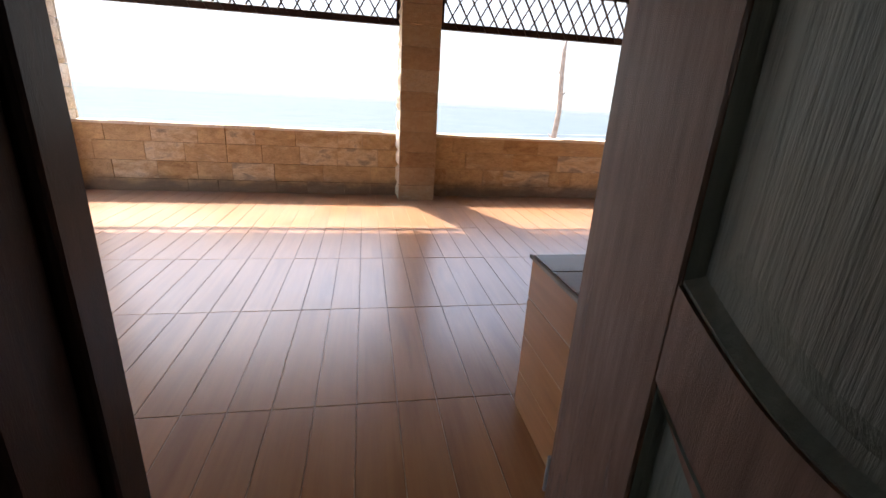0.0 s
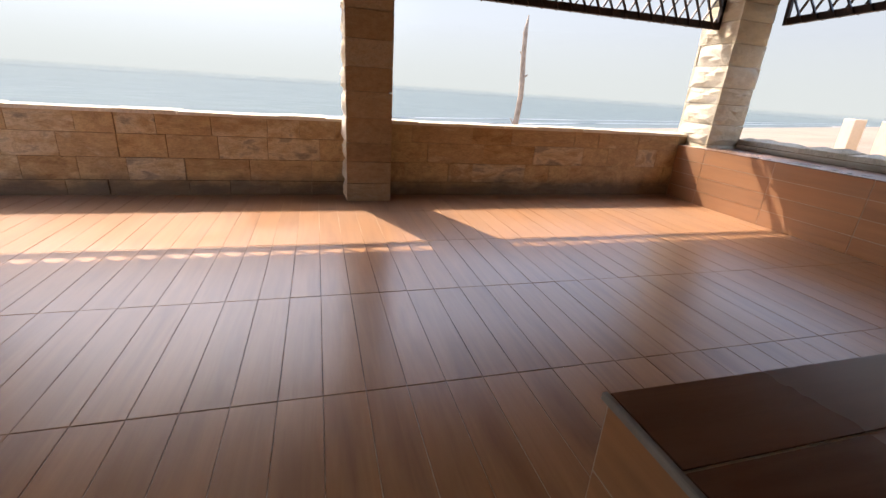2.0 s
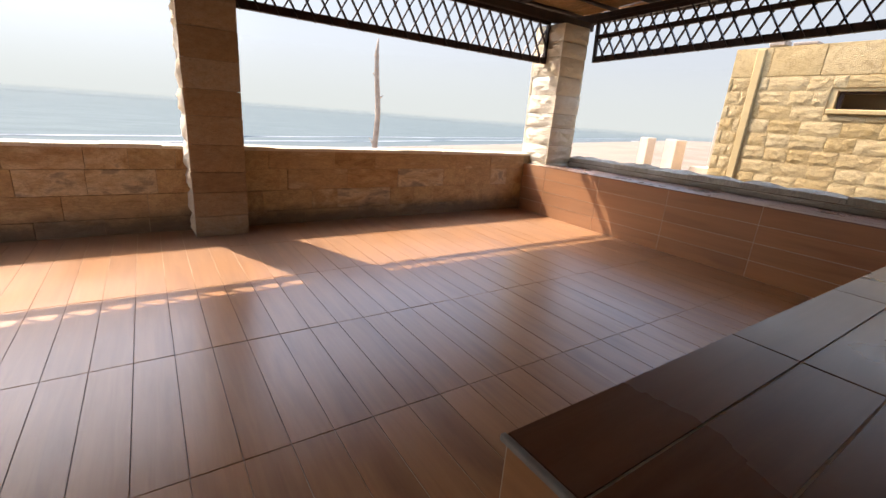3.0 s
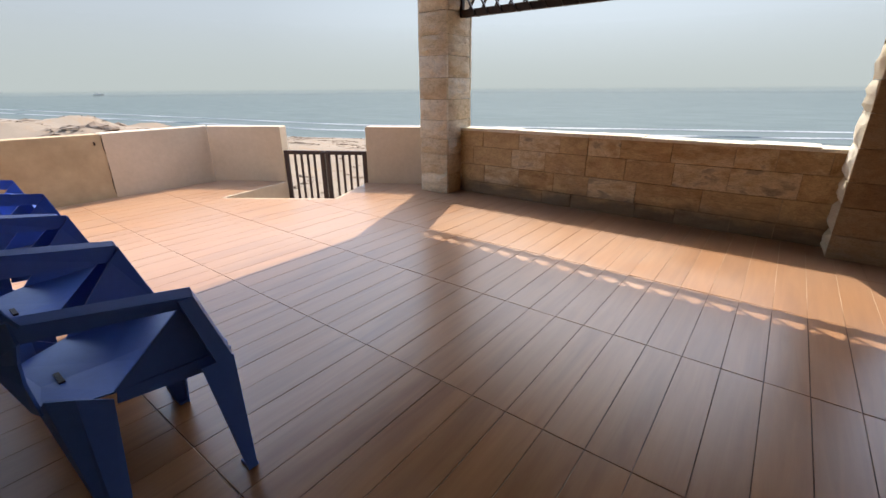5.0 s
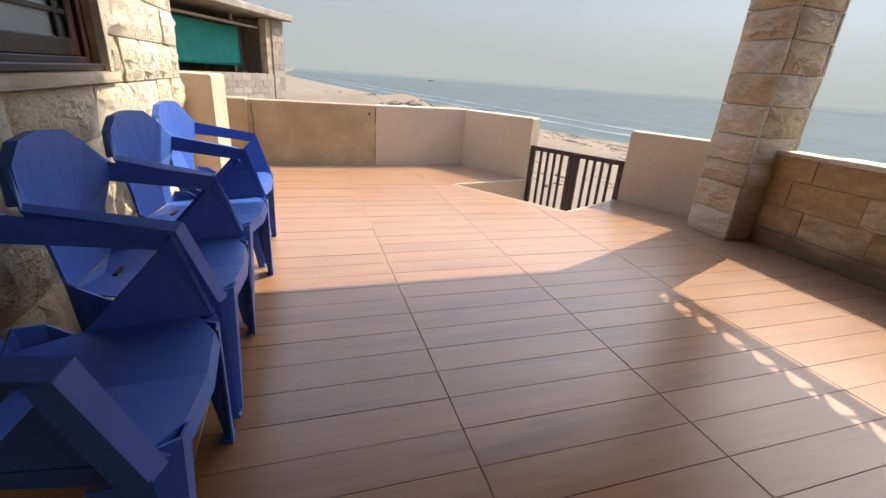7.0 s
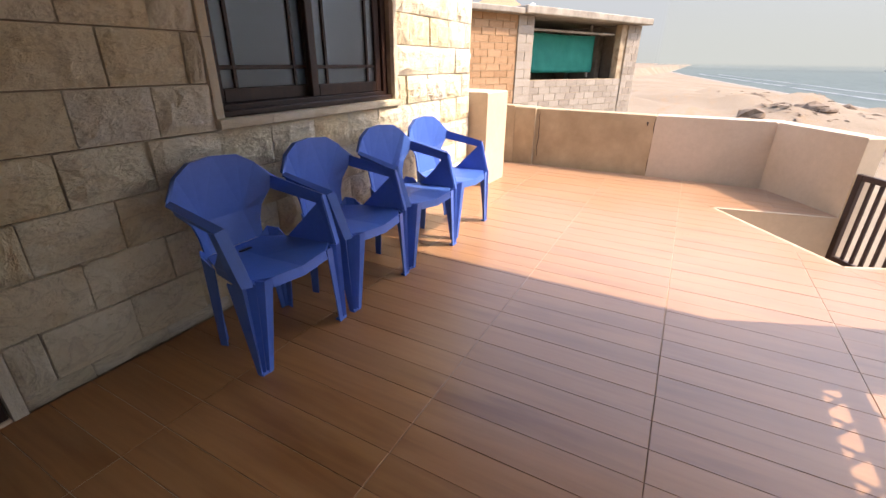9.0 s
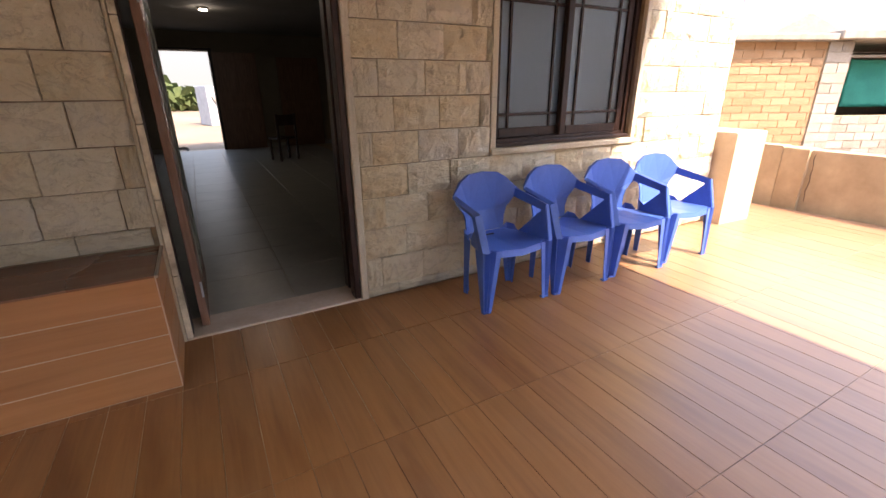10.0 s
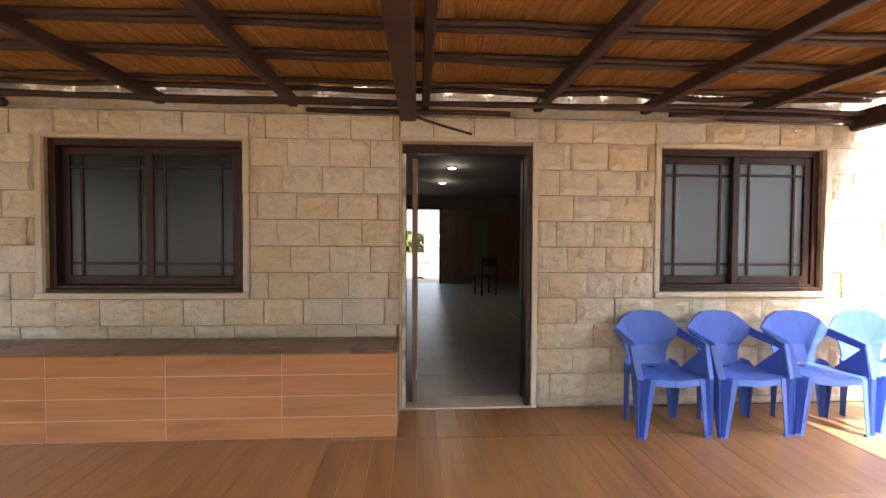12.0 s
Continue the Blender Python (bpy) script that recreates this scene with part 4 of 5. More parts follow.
def door_leaf(parent):
    """The leaf runs along -y from the hinge; its carved face looks towards -x."""
    x0, x1 = -0.05, -0.05 + LT
    st = 0.258
    zb, zm0, zm1, zt = 0.24, 0.66, 0.86, LH - 0.2
    frame_ = boxes(((x0, -st, 0), (x1, 0, LH)), ((x0, -LEAF, 0), (x1, -LEAF + st * 0.6, LH)), ((x0, -LEAF + st * 0.6, zt), (x1, -st, LH)), ((x0, -LEAF + st * 0.6, 0), (x1, -st, zb)), bevel=0.004)
    part("stile_frame", frame_, M_DOOR, parent)
    a, b = -LEAF + st * 0.6, -st
    # The middle rail sags in a curve between the two panels.
    bm = bmesh.new()
    n = 14
    rings = []
    for k in range(n + 1):
        y = b + (a - b) * k / n
        sag = 0.11 * math.sin(math.pi * k / n) ** 1.0
        up, dn = zm1 - sag * 0.9, zm0 + 0.05 - sag * 1.1 - 0.05 * (k / n) * (1 - k / n) * 4
        rings.append([bm.verts.new((xx, y, zz)) for xx, zz in ((x0, dn), (x0, up), (x1, up), (x1, dn))])
    for r, q in zip(rings, rings[1:]):
        for k in range(4):
            bm.faces.new((r[k], r[(k + 1) % 4], q[(k + 1) % 4], q[k]))
    bm.faces.new(rings[0][::-1]), bm.faces.new(rings[-1])
    bmesh.ops.recalc_face_normals(bm, faces=bm.faces)
    part("middle_rail", bm, M_DOOR, parent)
    # Raised fields behind the frame, with a moulded rim.
    for name, lo, hi, curved_low, curved_high in (("upper_panel", zm1, zt, 0.10, 0), ("lower_panel", zb, zm0, 0, 0.12)):
        bm = bmesh.new()
        def outline(inset):
            pts = []
            for k in range(n + 1):
                y = b - inset + (a - b + 2 * inset) * k / n
                pts.append((y, lo + inset - curved_low * math.sin(math.pi * k / n)))
            for k in range(n, -1, -1):
                y = b - inset + (a - b + 2 * inset) * k / n
                pts.append((y, hi - inset + (0.05 if curved_high else 0) - curved_high * math.sin(math.pi * k / n)))
            return pts
        loops = []
        for inset, xx in ((-0.004, x0 + 0.010), (0.012, x0 - 0.004), (0.024, x0 + 0.016), (0.045, x0 + 0.018), (0.075, x0 + 0.006)):
            loops.append([bm.verts.new((xx, y, z)) for y, z in outline(inset)])
        for p, q in zip(loops, loops[1:]):
            m_ = len(p)
            for k in range(m_):
                bm.faces.new((p[k], p[(k + 1) % m_], q[(k + 1) % m_], q[k]))
        bm.faces.new(loops[-1])
        back = [bm.verts.new((x1 - 0.008, v.co.y, v.co.z)) for v in loops[0]]
        bm.faces.new(back[::-1])
        m_ = len(back)
        for k in range(m_):
            bm.faces.new((back[k], back[(k + 1) % m_], loops[0][(k + 1) % m_], loops[0][k]))
        bmesh.ops.recalc_face_normals(bm, faces=bm.faces)
        part(name, bm, M_PANEL, parent)
    bm = bmesh.new()
    tube(bm, [(x0, -LEAF + 0.07, 1.0), (x0 - 0.05, -LEAF + 0.07, 1.0), (x0 - 0.055, -LEAF + 0.18, 1.0)], 0.010, 8)
    h_ = part("door_handle", bm, M_SHED, parent, label="steel lever handle")
    for z in (0.25, 1.85):
        bm = bmesh.new()
        tube(bm, [(x0 + 0.004, 0.008, z - 0.05), (x0 + 0.004, 0.008, z + 0.05)], 0.006, 8)
        part("hinge", bm, M_SHED, parent)


door_leaf(door)

rear = base("door_2", -0.17, -9.84, 0.0, label="open dark panelled back door standing against the wall", category="door")
part("stile_frame", boxes(((-0.98, 0.01, 0.01), (0, 0.06, 2.28)), bevel=0.005), M_DOOR, rear)
for z0, z1 in ((0.2, 0.95), (1.15, 2.1)):
    for a in (-0.88, -0.46):
        part("door_panel", boxes(((a, 0.061, z0), (a + 0.36, 0.075, z1)), bevel=0.012), M_DOOR, rear)
part("door_frame", boxes(((-0.19, -9.88, 0.0), (-0.12, -9.78, 2.36)), ((0.90, -9.88, 0.0), (0.97, -9.78, 2.36)), ((-0.12, -9.88, 2.30), (0.90, -9.78, 2.36)), bevel=0.006), M_WOOD, kind="structure", label="dark brown wooden back door frame")
inner = base("door_3", -2.15, -9.84, 0.0, label="closed dark brown wooden room door in the back wall", category="door")
part("stile_frame", boxes(((-0.52, 0.005, 0.01), (0.52, 0.05, 2.2)), bevel=0.005), M_DOOR, inner)
for z0, z1 in ((0.2, 0.95), (1.15, 2.05)):
    part("door_panel", boxes(((-0.38, 0.051, z0), (0.38, 0.065, z1)), bevel=0.012), M_DOOR, inner)

for x, y in ((-0.06, -4.25), (-0.01, -6.4)):
    t = base("ceiling_lamp", x, y, 2.72, label="small round lit ceiling lamp in the dark room", category="lamp", group="ceiling lamps of the room")
    bm = bmesh.new()
    tube(bm, [(0, 0, -0.03), (0, 0, -0.001)], 0.085, 20)
    part("rim", bm, M_CEIL, t)
    bm = bmesh.new()
    tube(bm, [(0, 0, -0.042), (0, 0, -0.031)], 0.065, 20)
    part("bulb", bm, M_LAMP, t)
    lamp = new("ceiling_lamp_light", bpy.data.lights.new("ceiling_lamp_light", "POINT"))
    lamp.data.energy, lamp.data.shadow_soft_size = 0.4, 0.06
    lamp.location = (x, y, 2.6)

# Dim wooden chair inside the room.
t = base("wooden_chair", -1.15, -7.2, 0.01, 20, label="dark wooden chair standing in the dim room", category="chair")
for a in (-0.2, 0.2):
    part("leg", boxes(((a - 0.02, -0.2, 0), (a + 0.02, -0.16, 0.44)), bevel=0.004), M_GATE, t)
    part("leg", boxes(((a - 0.02, 0.16, 0), (a + 0.02, 0.2, 0.95)), bevel=0.004), M_GATE, t)
part("seat", boxes(((-0.23, -0.23, 0.441), (0.23, 0.158, 0.475)), bevel=0.008), M_GATE, t)
part("backrest", boxes(((-0.18, 0.165, 0.72), (0.18, 0.19, 0.93)), bevel=0.006), M_GATE, t)


# ---- gate ----
def gate():
    p, q = Vector((*GATE_A, -0.40)), Vector((*GATE_B, -0.40))
    ang = math.degrees(math.atan2(q.y - p.y, q.x - p.x))
    full = (q - p).length
    g = base("gate", p.x, p.y, -0.40, ang, label="low dark brown wooden double gate with upright slats, closed", category="gate")
    h = 0.80
    half = full / 2
    for k in (0, 1):
        leaf = base("gate_leaf", k * half, 0, 0)
        leaf.parent = g
        a, b = 0.012, half - 0.004
        for x in (a, b - 0.055):
            part("post", boxes(((x, 0.01, 0), (x + 0.055, 0.055, h)), bevel=0.005), M_GATE, leaf)
        for z in (0.0, h - 0.05):
            part("rail", boxes(((a + 0.056, 0.012, z + 0.0), (b - 0.056, 0.053, z + 0.05)), bevel=0.005), M_GATE, leaf)
        n = 4
        for i in range(n):
            x = a + 0.055 + (b - a - 0.11) * (i + 1) / (n + 1)
            part("slat", boxes(((x - 0.014, 0.02, 0.051), (x + 0.014, 0.045, h - 0.051)), bevel=0.003), M_GATE, leaf)
    part("latch", boxes(((half - 0.035, -0.006, h - 0.04), (half + 0.05, 0.009, h - 0.015)), bevel=0.003), M_GATE, g)


gate()


# ---- chairs ----
def sheet(bm, pts, faces, t=0.006):
    """A moulded skin: faces over points, given its thickness."""
    vs = [bm.verts.new(p) for p in pts]
    fs = [bm.faces.new([vs[i] for i in f]) for f in faces]
    bmesh.ops.recalc_face_normals(bm, faces=fs)
    bmesh.ops.solidify(bm, geom=fs, thickness=t)


def plastic_chair():
    c = base("plastic_chair", label="blue moulded plastic armchair with a faceted back", category="chair", group="blue plastic chairs along the house wall")
    # The back: a faceted shell, wide at the shoulders and narrow at the waist, with a folded rim.
    bm = bmesh.new()
    right = [(0.118, -0.215, 0.842), (0.196, -0.203, 0.795), (0.258, -0.172, 0.716), (0.243, -0.172, 0.652), (0.185, -0.178, 0.585), (0.165, -0.180, 0.520), (0.158, -0.172, 0.425), (0.125, -0.182, 0.425), (0.104, -0.222, 0.570)]
    P = [(0.0, -0.224, 0.853), *right, *[(-x, y, z) for x, y, z in right]]
    L = 9
    rim = [3 + L, 2 + L, 1 + L, 0, 1, 2, 3]
    k0 = len(P)
    P += [(P[i][0] * 1.012, P[i][1] - 0.030, P[i][2] - 0.004) for i in rim]
    F = [(rim[i], rim[i + 1], k0 + i + 1, k0 + i) for i in range(6)]
    for o in (0, L):
        F += [(0, 1 + o, 9 + o), (1 + o, 2 + o, 9 + o), (2 + o, 3 + o, 4 + o, 9 + o), (4 + o, 5 + o, 9 + o), (5 + o, 6 + o, 9 + o), (6 + o, 7 + o, 8 + o, 9 + o)]
    F += [(0, 9, 9 + L), (9, 8, 8 + L, 9 + L)]
    sheet(bm, P, F, 0.008)
    part("backrest", bm, M_BLUE, c)
    # The seat with its sagging front apron.
    bm = bmesh.new()
    P = [(-0.150, -0.178, 0.425), (0.150, -0.178, 0.425), (0.212, -0.040, 0.433), (0.250, 0.185, 0.436), (0.16, 0.245, 0.432), (0.0, 0.255, 0.420), (-0.16, 0.245, 0.432), (-0.250, 0.185, 0.436), (-0.212, -0.040, 0.433),
         (0.0, 0.0, 0.410), (0.16, 0.254, 0.388), (0.0, 0.264, 0.376), (-0.16, 0.254, 0.388), (0.252, 0.195, 0.392), (-0.252, 0.195, 0.392), (0.0, -0.15, 0.414), (0.206, -0.045, 0.395), (-0.206, -0.045, 0.395)]
    sheet(bm, P, [(0, 15, 9, 8), (15, 1, 2, 9), (9, 2, 3, 4), (9, 4, 5), (9, 5, 6), (9, 6, 7, 8), (5, 4, 10, 11), (6, 5, 11, 12), (4, 3, 13, 10), (7, 6, 12, 14), (0, 1, 15), (3, 2, 16, 13), (8, 7, 14, 17)], 0.007)
    part("seat", bm, M_BLUE, c)
    # Dark strip laid on the seat stands in for the shade of a slot.
    bm = bmesh.new()
    add_box(bm, (-0.032, -0.118, 0.4165), (0.032, -0.104, 0.4225), 0.001)
    part("seat_slot", bm, M_WOOD, c, "dark strip in place of a narrow drain slot")
    for s in (-1, 1):
        def mir(pts):
            return [(s * x, y, z) for x, y, z in pts]
        # The arm: a flat band with a deep inner face, falling to the front corner.
        bm = bmesh.new()
        P = mir([(0.256, -0.172, 0.718), (0.243, -0.172, 0.654), (0.266, 0.158, 0.664), (0.262, 0.128, 0.615), (0.284, -0.165, 0.706), (0.303, 0.146, 0.652), (0.200, -0.206, 0.790), (0.214, -0.212, 0.782)])
        sheet(bm, P, [(0, 2, 3, 1), (0, 4, 5, 2), (6, 7, 4, 0)], 0.008)
        part("armrest", bm, M_BLUE, c)
        bm = bmesh.new()
        P = mir([(0.262, 0.160, 0.662), (0.303, 0.148, 0.651), (0.286, 0.222, 0.425), (0.244, 0.238, 0.425), (0.304, 0.112, 0.648), (0.287, 0.176, 0.425)])
        sheet(bm, P, [(0, 1, 2, 3), (1, 4, 5, 2)], 0.007)
        part("arm_post", bm, M_BLUE, c)
        bm = bmesh.new()
        P = mir([(0.262, 0.126, 0.618), (0.262, 0.158, 0.652), (0.246, 0.228, 0.432), (0.210, -0.045, 0.432)])
        sheet(bm, P, [(0, 1, 2, 3)], 0.007)
        part("side_panel", bm, M_BLUE, c)
        # The front leg: a channel with a rib down its middle, thin towards the foot.
        bm = bmesh.new()
        top = [(0.288, 0.135), (0.286, 0.225), (0.252, 0.200), (0.236, 0.242), (0.218, 0.212), (0.200, 0.250), (0.160, 0.254)]
        low = [(0.276, 0.205), (0.276, 0.234), (0.262, 0.220), (0.257, 0.236), (0.246, 0.224), (0.242, 0.240), (0.220, 0.240)]
        P = mir([(x, y, 0.432) for x, y in top] + [(x, y, 0.0) for x, y in low])
        n = len(top)
        sheet(bm, P, [(i, i + 1, n + i + 1, n + i) for i in range(n - 1)], 0.006)
        add_box(bm, (min(s * 0.222, s * 0.276), 0.206, 0.0), (max(s * 0.222, s * 0.276), 0.238, 0.012), 0.002)
        part("front_leg", bm, M_BLUE, c)
        # The rear leg leans back a little and widens into the shell.
        bm = bmesh.new()
        top = [(0.212, -0.050, 0.415), (0.216, -0.120, 0.460), (0.186, -0.170, 0.470), (0.140, -0.180, 0.425)]
        low = [(0.205, -0.085, 0.0), (0.214, -0.122, 0.0), (0.196, -0.134, 0.0), (0.168, -0.132, 0.0)]
        sheet(bm, mir(top + low), [(i, i + 1, 5 + i, 4 + i) for i in range(3)], 0.006)
        part("rear_leg", bm, M_BLUE, c)
    return c


first = plastic_chair()
first.location = (-1.30, 0.375, 0.0)
for x, y, turn, lab in ((-1.90, 0.385, 0, "blue moulded plastic armchair with a faceted back, second in the row"), (-2.515, 0.40, -7, "blue moulded plastic armchair half in the sun, under the window"), (-3.11, 0.40, -4, "blue moulded plastic armchair in full sun by the low wall")):
    tagged(copy_thing(first, pose(x, y, 0, 0, 0, turn)), label=lab)


# ---- driftwood pole on the beach ----
def driftwood():
    x, y = 6.15, 12.78
    z = ground_height(x, y) - 0.3
    t = base("driftwood_pole", x, y, z, -25, label="tall bleached driftwood trunk planted upright in the beach", category="driftwood")
    bm = bmesh.new()
    up = -z
    pts = [(-0.12, 0, 0.0), (-0.04, 0, up - 0.3), (0.0, 0, up + 0.12), (0.10, 0, up + 0.5), (0.20, 0.02, up + 1.0), (0.25, 0, up + 1.5), (0.27, 0, up + 1.9), (0.30, 0, up + 2.3), (0.35, 0, up + 2.75), (0.44, 0, up + 3.15)]
    pts = [(p[0] - 0.42 * (p[2] - up) / 3.15 if p[2] > up else p[0], p[1], p[2]) for p in pts]
    tube(bm, pts, [0.10, 0.095, 0.09, 0.085, 0.08, 0.078, 0.072, 0.07, 0.062, 0.015], 9, 0.12)
    part("trunk", bm, M_DRIFT, t, smooth=True)
    for a, b, r in (((0.02, 0, up + 0.05), (-0.18, 0.02, up + 0.32), 0.04), ((0.05, 0, up + 1.5), (0.19, 0, up + 1.58), 0.04), ((0.0, 0, up + 2.1), (-0.11, 0, up + 2.2), 0.035), ((0.0, 0, up + 2.6), (-0.09, 0, up + 2.70), 0.03)):
        bm = bmesh.new()
        tube(bm, [a, ((a[0] + b[0]) / 2, 0, (a[2] + b[2]) / 2 - 0.02), b], [r, r * 0.8, r * 0.35], 7, 0.1)
        part("branch_stub", bm, M_DRIFT, t, smooth=True)


driftwood()

# ---- boat ----
bm = bmesh.new()
prof = [(-5, 0.3), (-4.2, 0.9), (0, 1.2), (3.6, 0.9), (5.6, 0.0)]
rings = []
for x, w in prof:
    h = 1.0 + 0.06 * abs(x)
    rings.append([bm.verts.new((x, -w, h)), bm.verts.new((x * 0.85, -w * 0.5, -0.2)), bm.verts.new((x * 0.85, w * 0.5, -0.2)), bm.verts.new((x, w + 0.001, h))])
for r, q in zip(rings, rings[1:]):
    for k in range(3):
        bm.faces.new((r[k], r[k + 1], q[k + 1], q[k]))
    bm.faces.new((r[3], r[0], q[0], q[3]))
boat = base("boat", -480, 134, -3.0, 35, label="small dark fishing boat far out on the sea", category="boat")
part("hull", bm, M_SHED, boat)
part("cabin", boxes(((-1.4, -0.6, 1.05), (0.6, 0.6, 1.9)), bevel=0.05), M_SHED, boat)

# ---- neighbour on the sunny side: unfinished block building ----
NB = Matrix.Translation((-9.33, -2.63, 0)) @ pose(0, 0, 0, 0, 0, math.degrees(math.atan2(0.43, -0.9)))
NB = Matrix.Translation((-0.15, 1.75, 1.2)) @ Matrix.Scale(0.93, 4) @ Matrix.Translation((0.15, -1.75, -1.2)) @ NB
near = base("block_building", -12.0, -2.2, -1.2, label="unfinished grey concrete-block building with a flat slab roof", category="building")


def nb(ob):
    ob.matrix_world = NB
    inv = Matrix.Translation(near.location).inverted()
    ob.parent = near
    ob.matrix_basis = inv @ NB
    return ob


# Along s from the near corner, the front face at y = 0 and the inside towards +y after the turn.
S0, S1, OP0, OP1, OPL, OPH, TOPZ = -2.5, 6.85, 2.3, 5.95, 0.82, 2.13, 2.25
nb(part("wall", boxes(((S0, 0, -1.7), (1.75, 0.2, TOPZ))), M_MORTAR, label="tan brick wall"))
nb(part("wall", boxes(((1.75, -0.03, -1.7), (2.28, 0.2, TOPZ)), ((2.28, 0.0, -1.7), (6.2, 0.2, OPL)), ((5.95, 0.0, OPL + 0.002), (6.2, 0.2, TOPZ)), ((6.2, -0.03, -1.7), (S1, 0.3, TOPZ))), M_MORTAR, label="grey block wall"))
nb(part("roof", boxes(((S0, -0.25, TOPZ), (1.75, 4.0, 2.38)), ((1.75, -0.3, TOPZ + 0.02), (S1 + 0.15, 4.0, 2.44)), bevel=0.02), M_CEMENT, label="weathered concrete slab roof"))
nb(part("wall", boxes(((2.28, 2.9, -1.7), (6.9, 3.1, TOPZ)), ((2.28, 0.2, -1.7), (2.45, 2.9, TOPZ))), M_BLOCK, label="inner block wall"))
nb(part("wall", boxes(((6.62, 0.31, -1.7), (6.85, 3.1, TOPZ)),), M_BLOCK, label="end wall of grey blocks"))
nb(part("column", boxes(((6.3, 1.0, -1.7), (6.55, 1.25, TOPZ)), bevel=0.01), M_CEMENT))
nb(part("column", boxes(((6.3, 2.2, -1.7), (6.55, 2.45, TOPZ)), bevel=0.01), M_CEMENT))
nb(part("beam", boxes(((2.3, 0.21, 1.97), (5.94, 0.34, 2.02)), bevel=0.005), M_CEMENT))
bm = bmesh.new()
nx, nz = 24, 10
g_ = [[bm.verts.new((2.85 + 2.6 * i / nx, 0.52 + 0.03 * noise.noise(Vector((i * 0.4, j * 0.4, 0))), 0.98 + 0.97 * j / nz - 0.02 * math.sin(i / nx * math.pi) * (j / nz))) for i in range(nx + 1)] for j in range(nz + 1)]
for j in range(nz):
    for i in range(nx):
        bm.faces.new((g_[j][i], g_[j][i + 1], g_[j + 1][i + 1], g_[j + 1][i]))
bmesh.ops.solidify(bm, geom=list(bm.faces), thickness=0.01)
tarp = part("tarp", bm, M_TARP, smooth=True)
tarp.matrix_world = NB
tagged(tarp, "bright green tarpaulin stretched across the opening of the block building", "tarpaulin")
for a, b in (((2.6, 0.56, 2.0), (5.35, 0.56, 2.0)),):
    bm = bmesh.new()
    tube(bm, [a, b], 0.02, 6)
    nb(part("rail", bm, M_POLE))
for k in range(3):
    bm = bmesh.new()
    x = 5.45 + 0.14 * k
    tube(bm, [(x, 0.7 + 0.1 * k, 0.85), (x + 0.03, 0.72 + 0.1 * k, TOPZ)], 0.045, 8)
    nb(part("post", bm, M_CEMENT))
bm = bmesh.new()
bmesh.ops.create_cone(bm, segments=4, radius1=1.1, radius2=0.05, depth=0.55, cap_ends=True)
tent = part("roof_cap", bm, M_BRICK, at=None)
nb(tent)
tent.matrix_basis = tent.matrix_basis @ Matrix.Translation((2.6, 1.6, 2.70))
bm = bmesh.new()
bmesh.ops.create_uvsphere(bm, u_segments=12, v_segments=6, radius=0.16)
for v in bm.verts:
    v.co.y *= 0.3
dish = part("dish", bm, M_SHED, smooth=True)
nb(dish)
dish.matrix_basis = dish.matrix_basis @ Matrix.Translation((3.9, 1.6, 2.62))

# ---- neighbour on the shady side: yellow stone building ----
yellow = base("stone_house", 9.0, 0.5, -1.2, label="yellow stone-block house with a slit window and a parapet roof", category="building")
YX, YN, YT = 7.30, 3.36, 2.19
under(part("wall", boxes(((YX, -7.0, -1.2), (YX + 0.25, 1.05, YT + 0.12)), ((YX, 2.10, -1.2), (YX + 0.25, YN, YT + 0.12)), ((YX, 1.05, -1.2), (YX + 0.25, 2.10, 1.55)), ((YX, 1.05, 1.76), (YX + 0.25, 2.10, YT + 0.12)), ((YX + 0.251, YN - 0.25, -1.2), (YX + 5, YN, YT)), ((YX + 0.251, -7.0, -1.2), (YX + 5, -6.75, YT))), M_YELLOW_BACK), yellow)
under(part("roof", boxes(((YX + 0.251, -6.9, YT - 0.2), (YX + 5, YN - 0.26, YT - 0.02))), M_CEMENT), yellow)
under(part("inner_wall", boxes(((YX + 0.55, 0.9, 1.2), (YX + 0.65, 2.3, 1.95)), ((YX + 0.26, 0.9, 1.44), (YX + 0.55, 2.3, 1.50)))  , M_PLASTER), yellow)
under(part("pilaster", boxes(((YX - 0.05, 2.98, -1.2), (YX - 0.001, 3.08, YT + 0.1)), bevel=0.01), M_YELLOW_BACK), yellow)
under(part("window_sill", boxes(((YX - 0.05, 1.0, 1.49), (YX + 0.1, 2.15, 1.548)), bevel=0.01), M_YELLOW_BACK), yellow)
under(part("window_frame", boxes(((YX + 0.05, 1.06, 1.551), (YX + 0.10, 1.10, 1.759)), ((YX + 0.05, 2.05, 1.551), (YX + 0.10, 2.09, 1.759)), ((YX + 0.05, 1.10, 1.73), (YX + 0.10, 2.05, 1.759)), bevel=0.004), M_GATE), yellow)
under(part("roof_block", boxes(((YX + 0.02, 2.8, YT + 0.13), (YX + 0.22, 3.0, YT + 0.22)), bevel=0.02), M_BLOCK), yellow)
under(part("roof_block", boxes(((YX + 0.02, 2.45, YT + 0.125), (YX + 0.22, 2.72, YT + 0.165)), bevel=0.01), M_BLOCK), yellow)

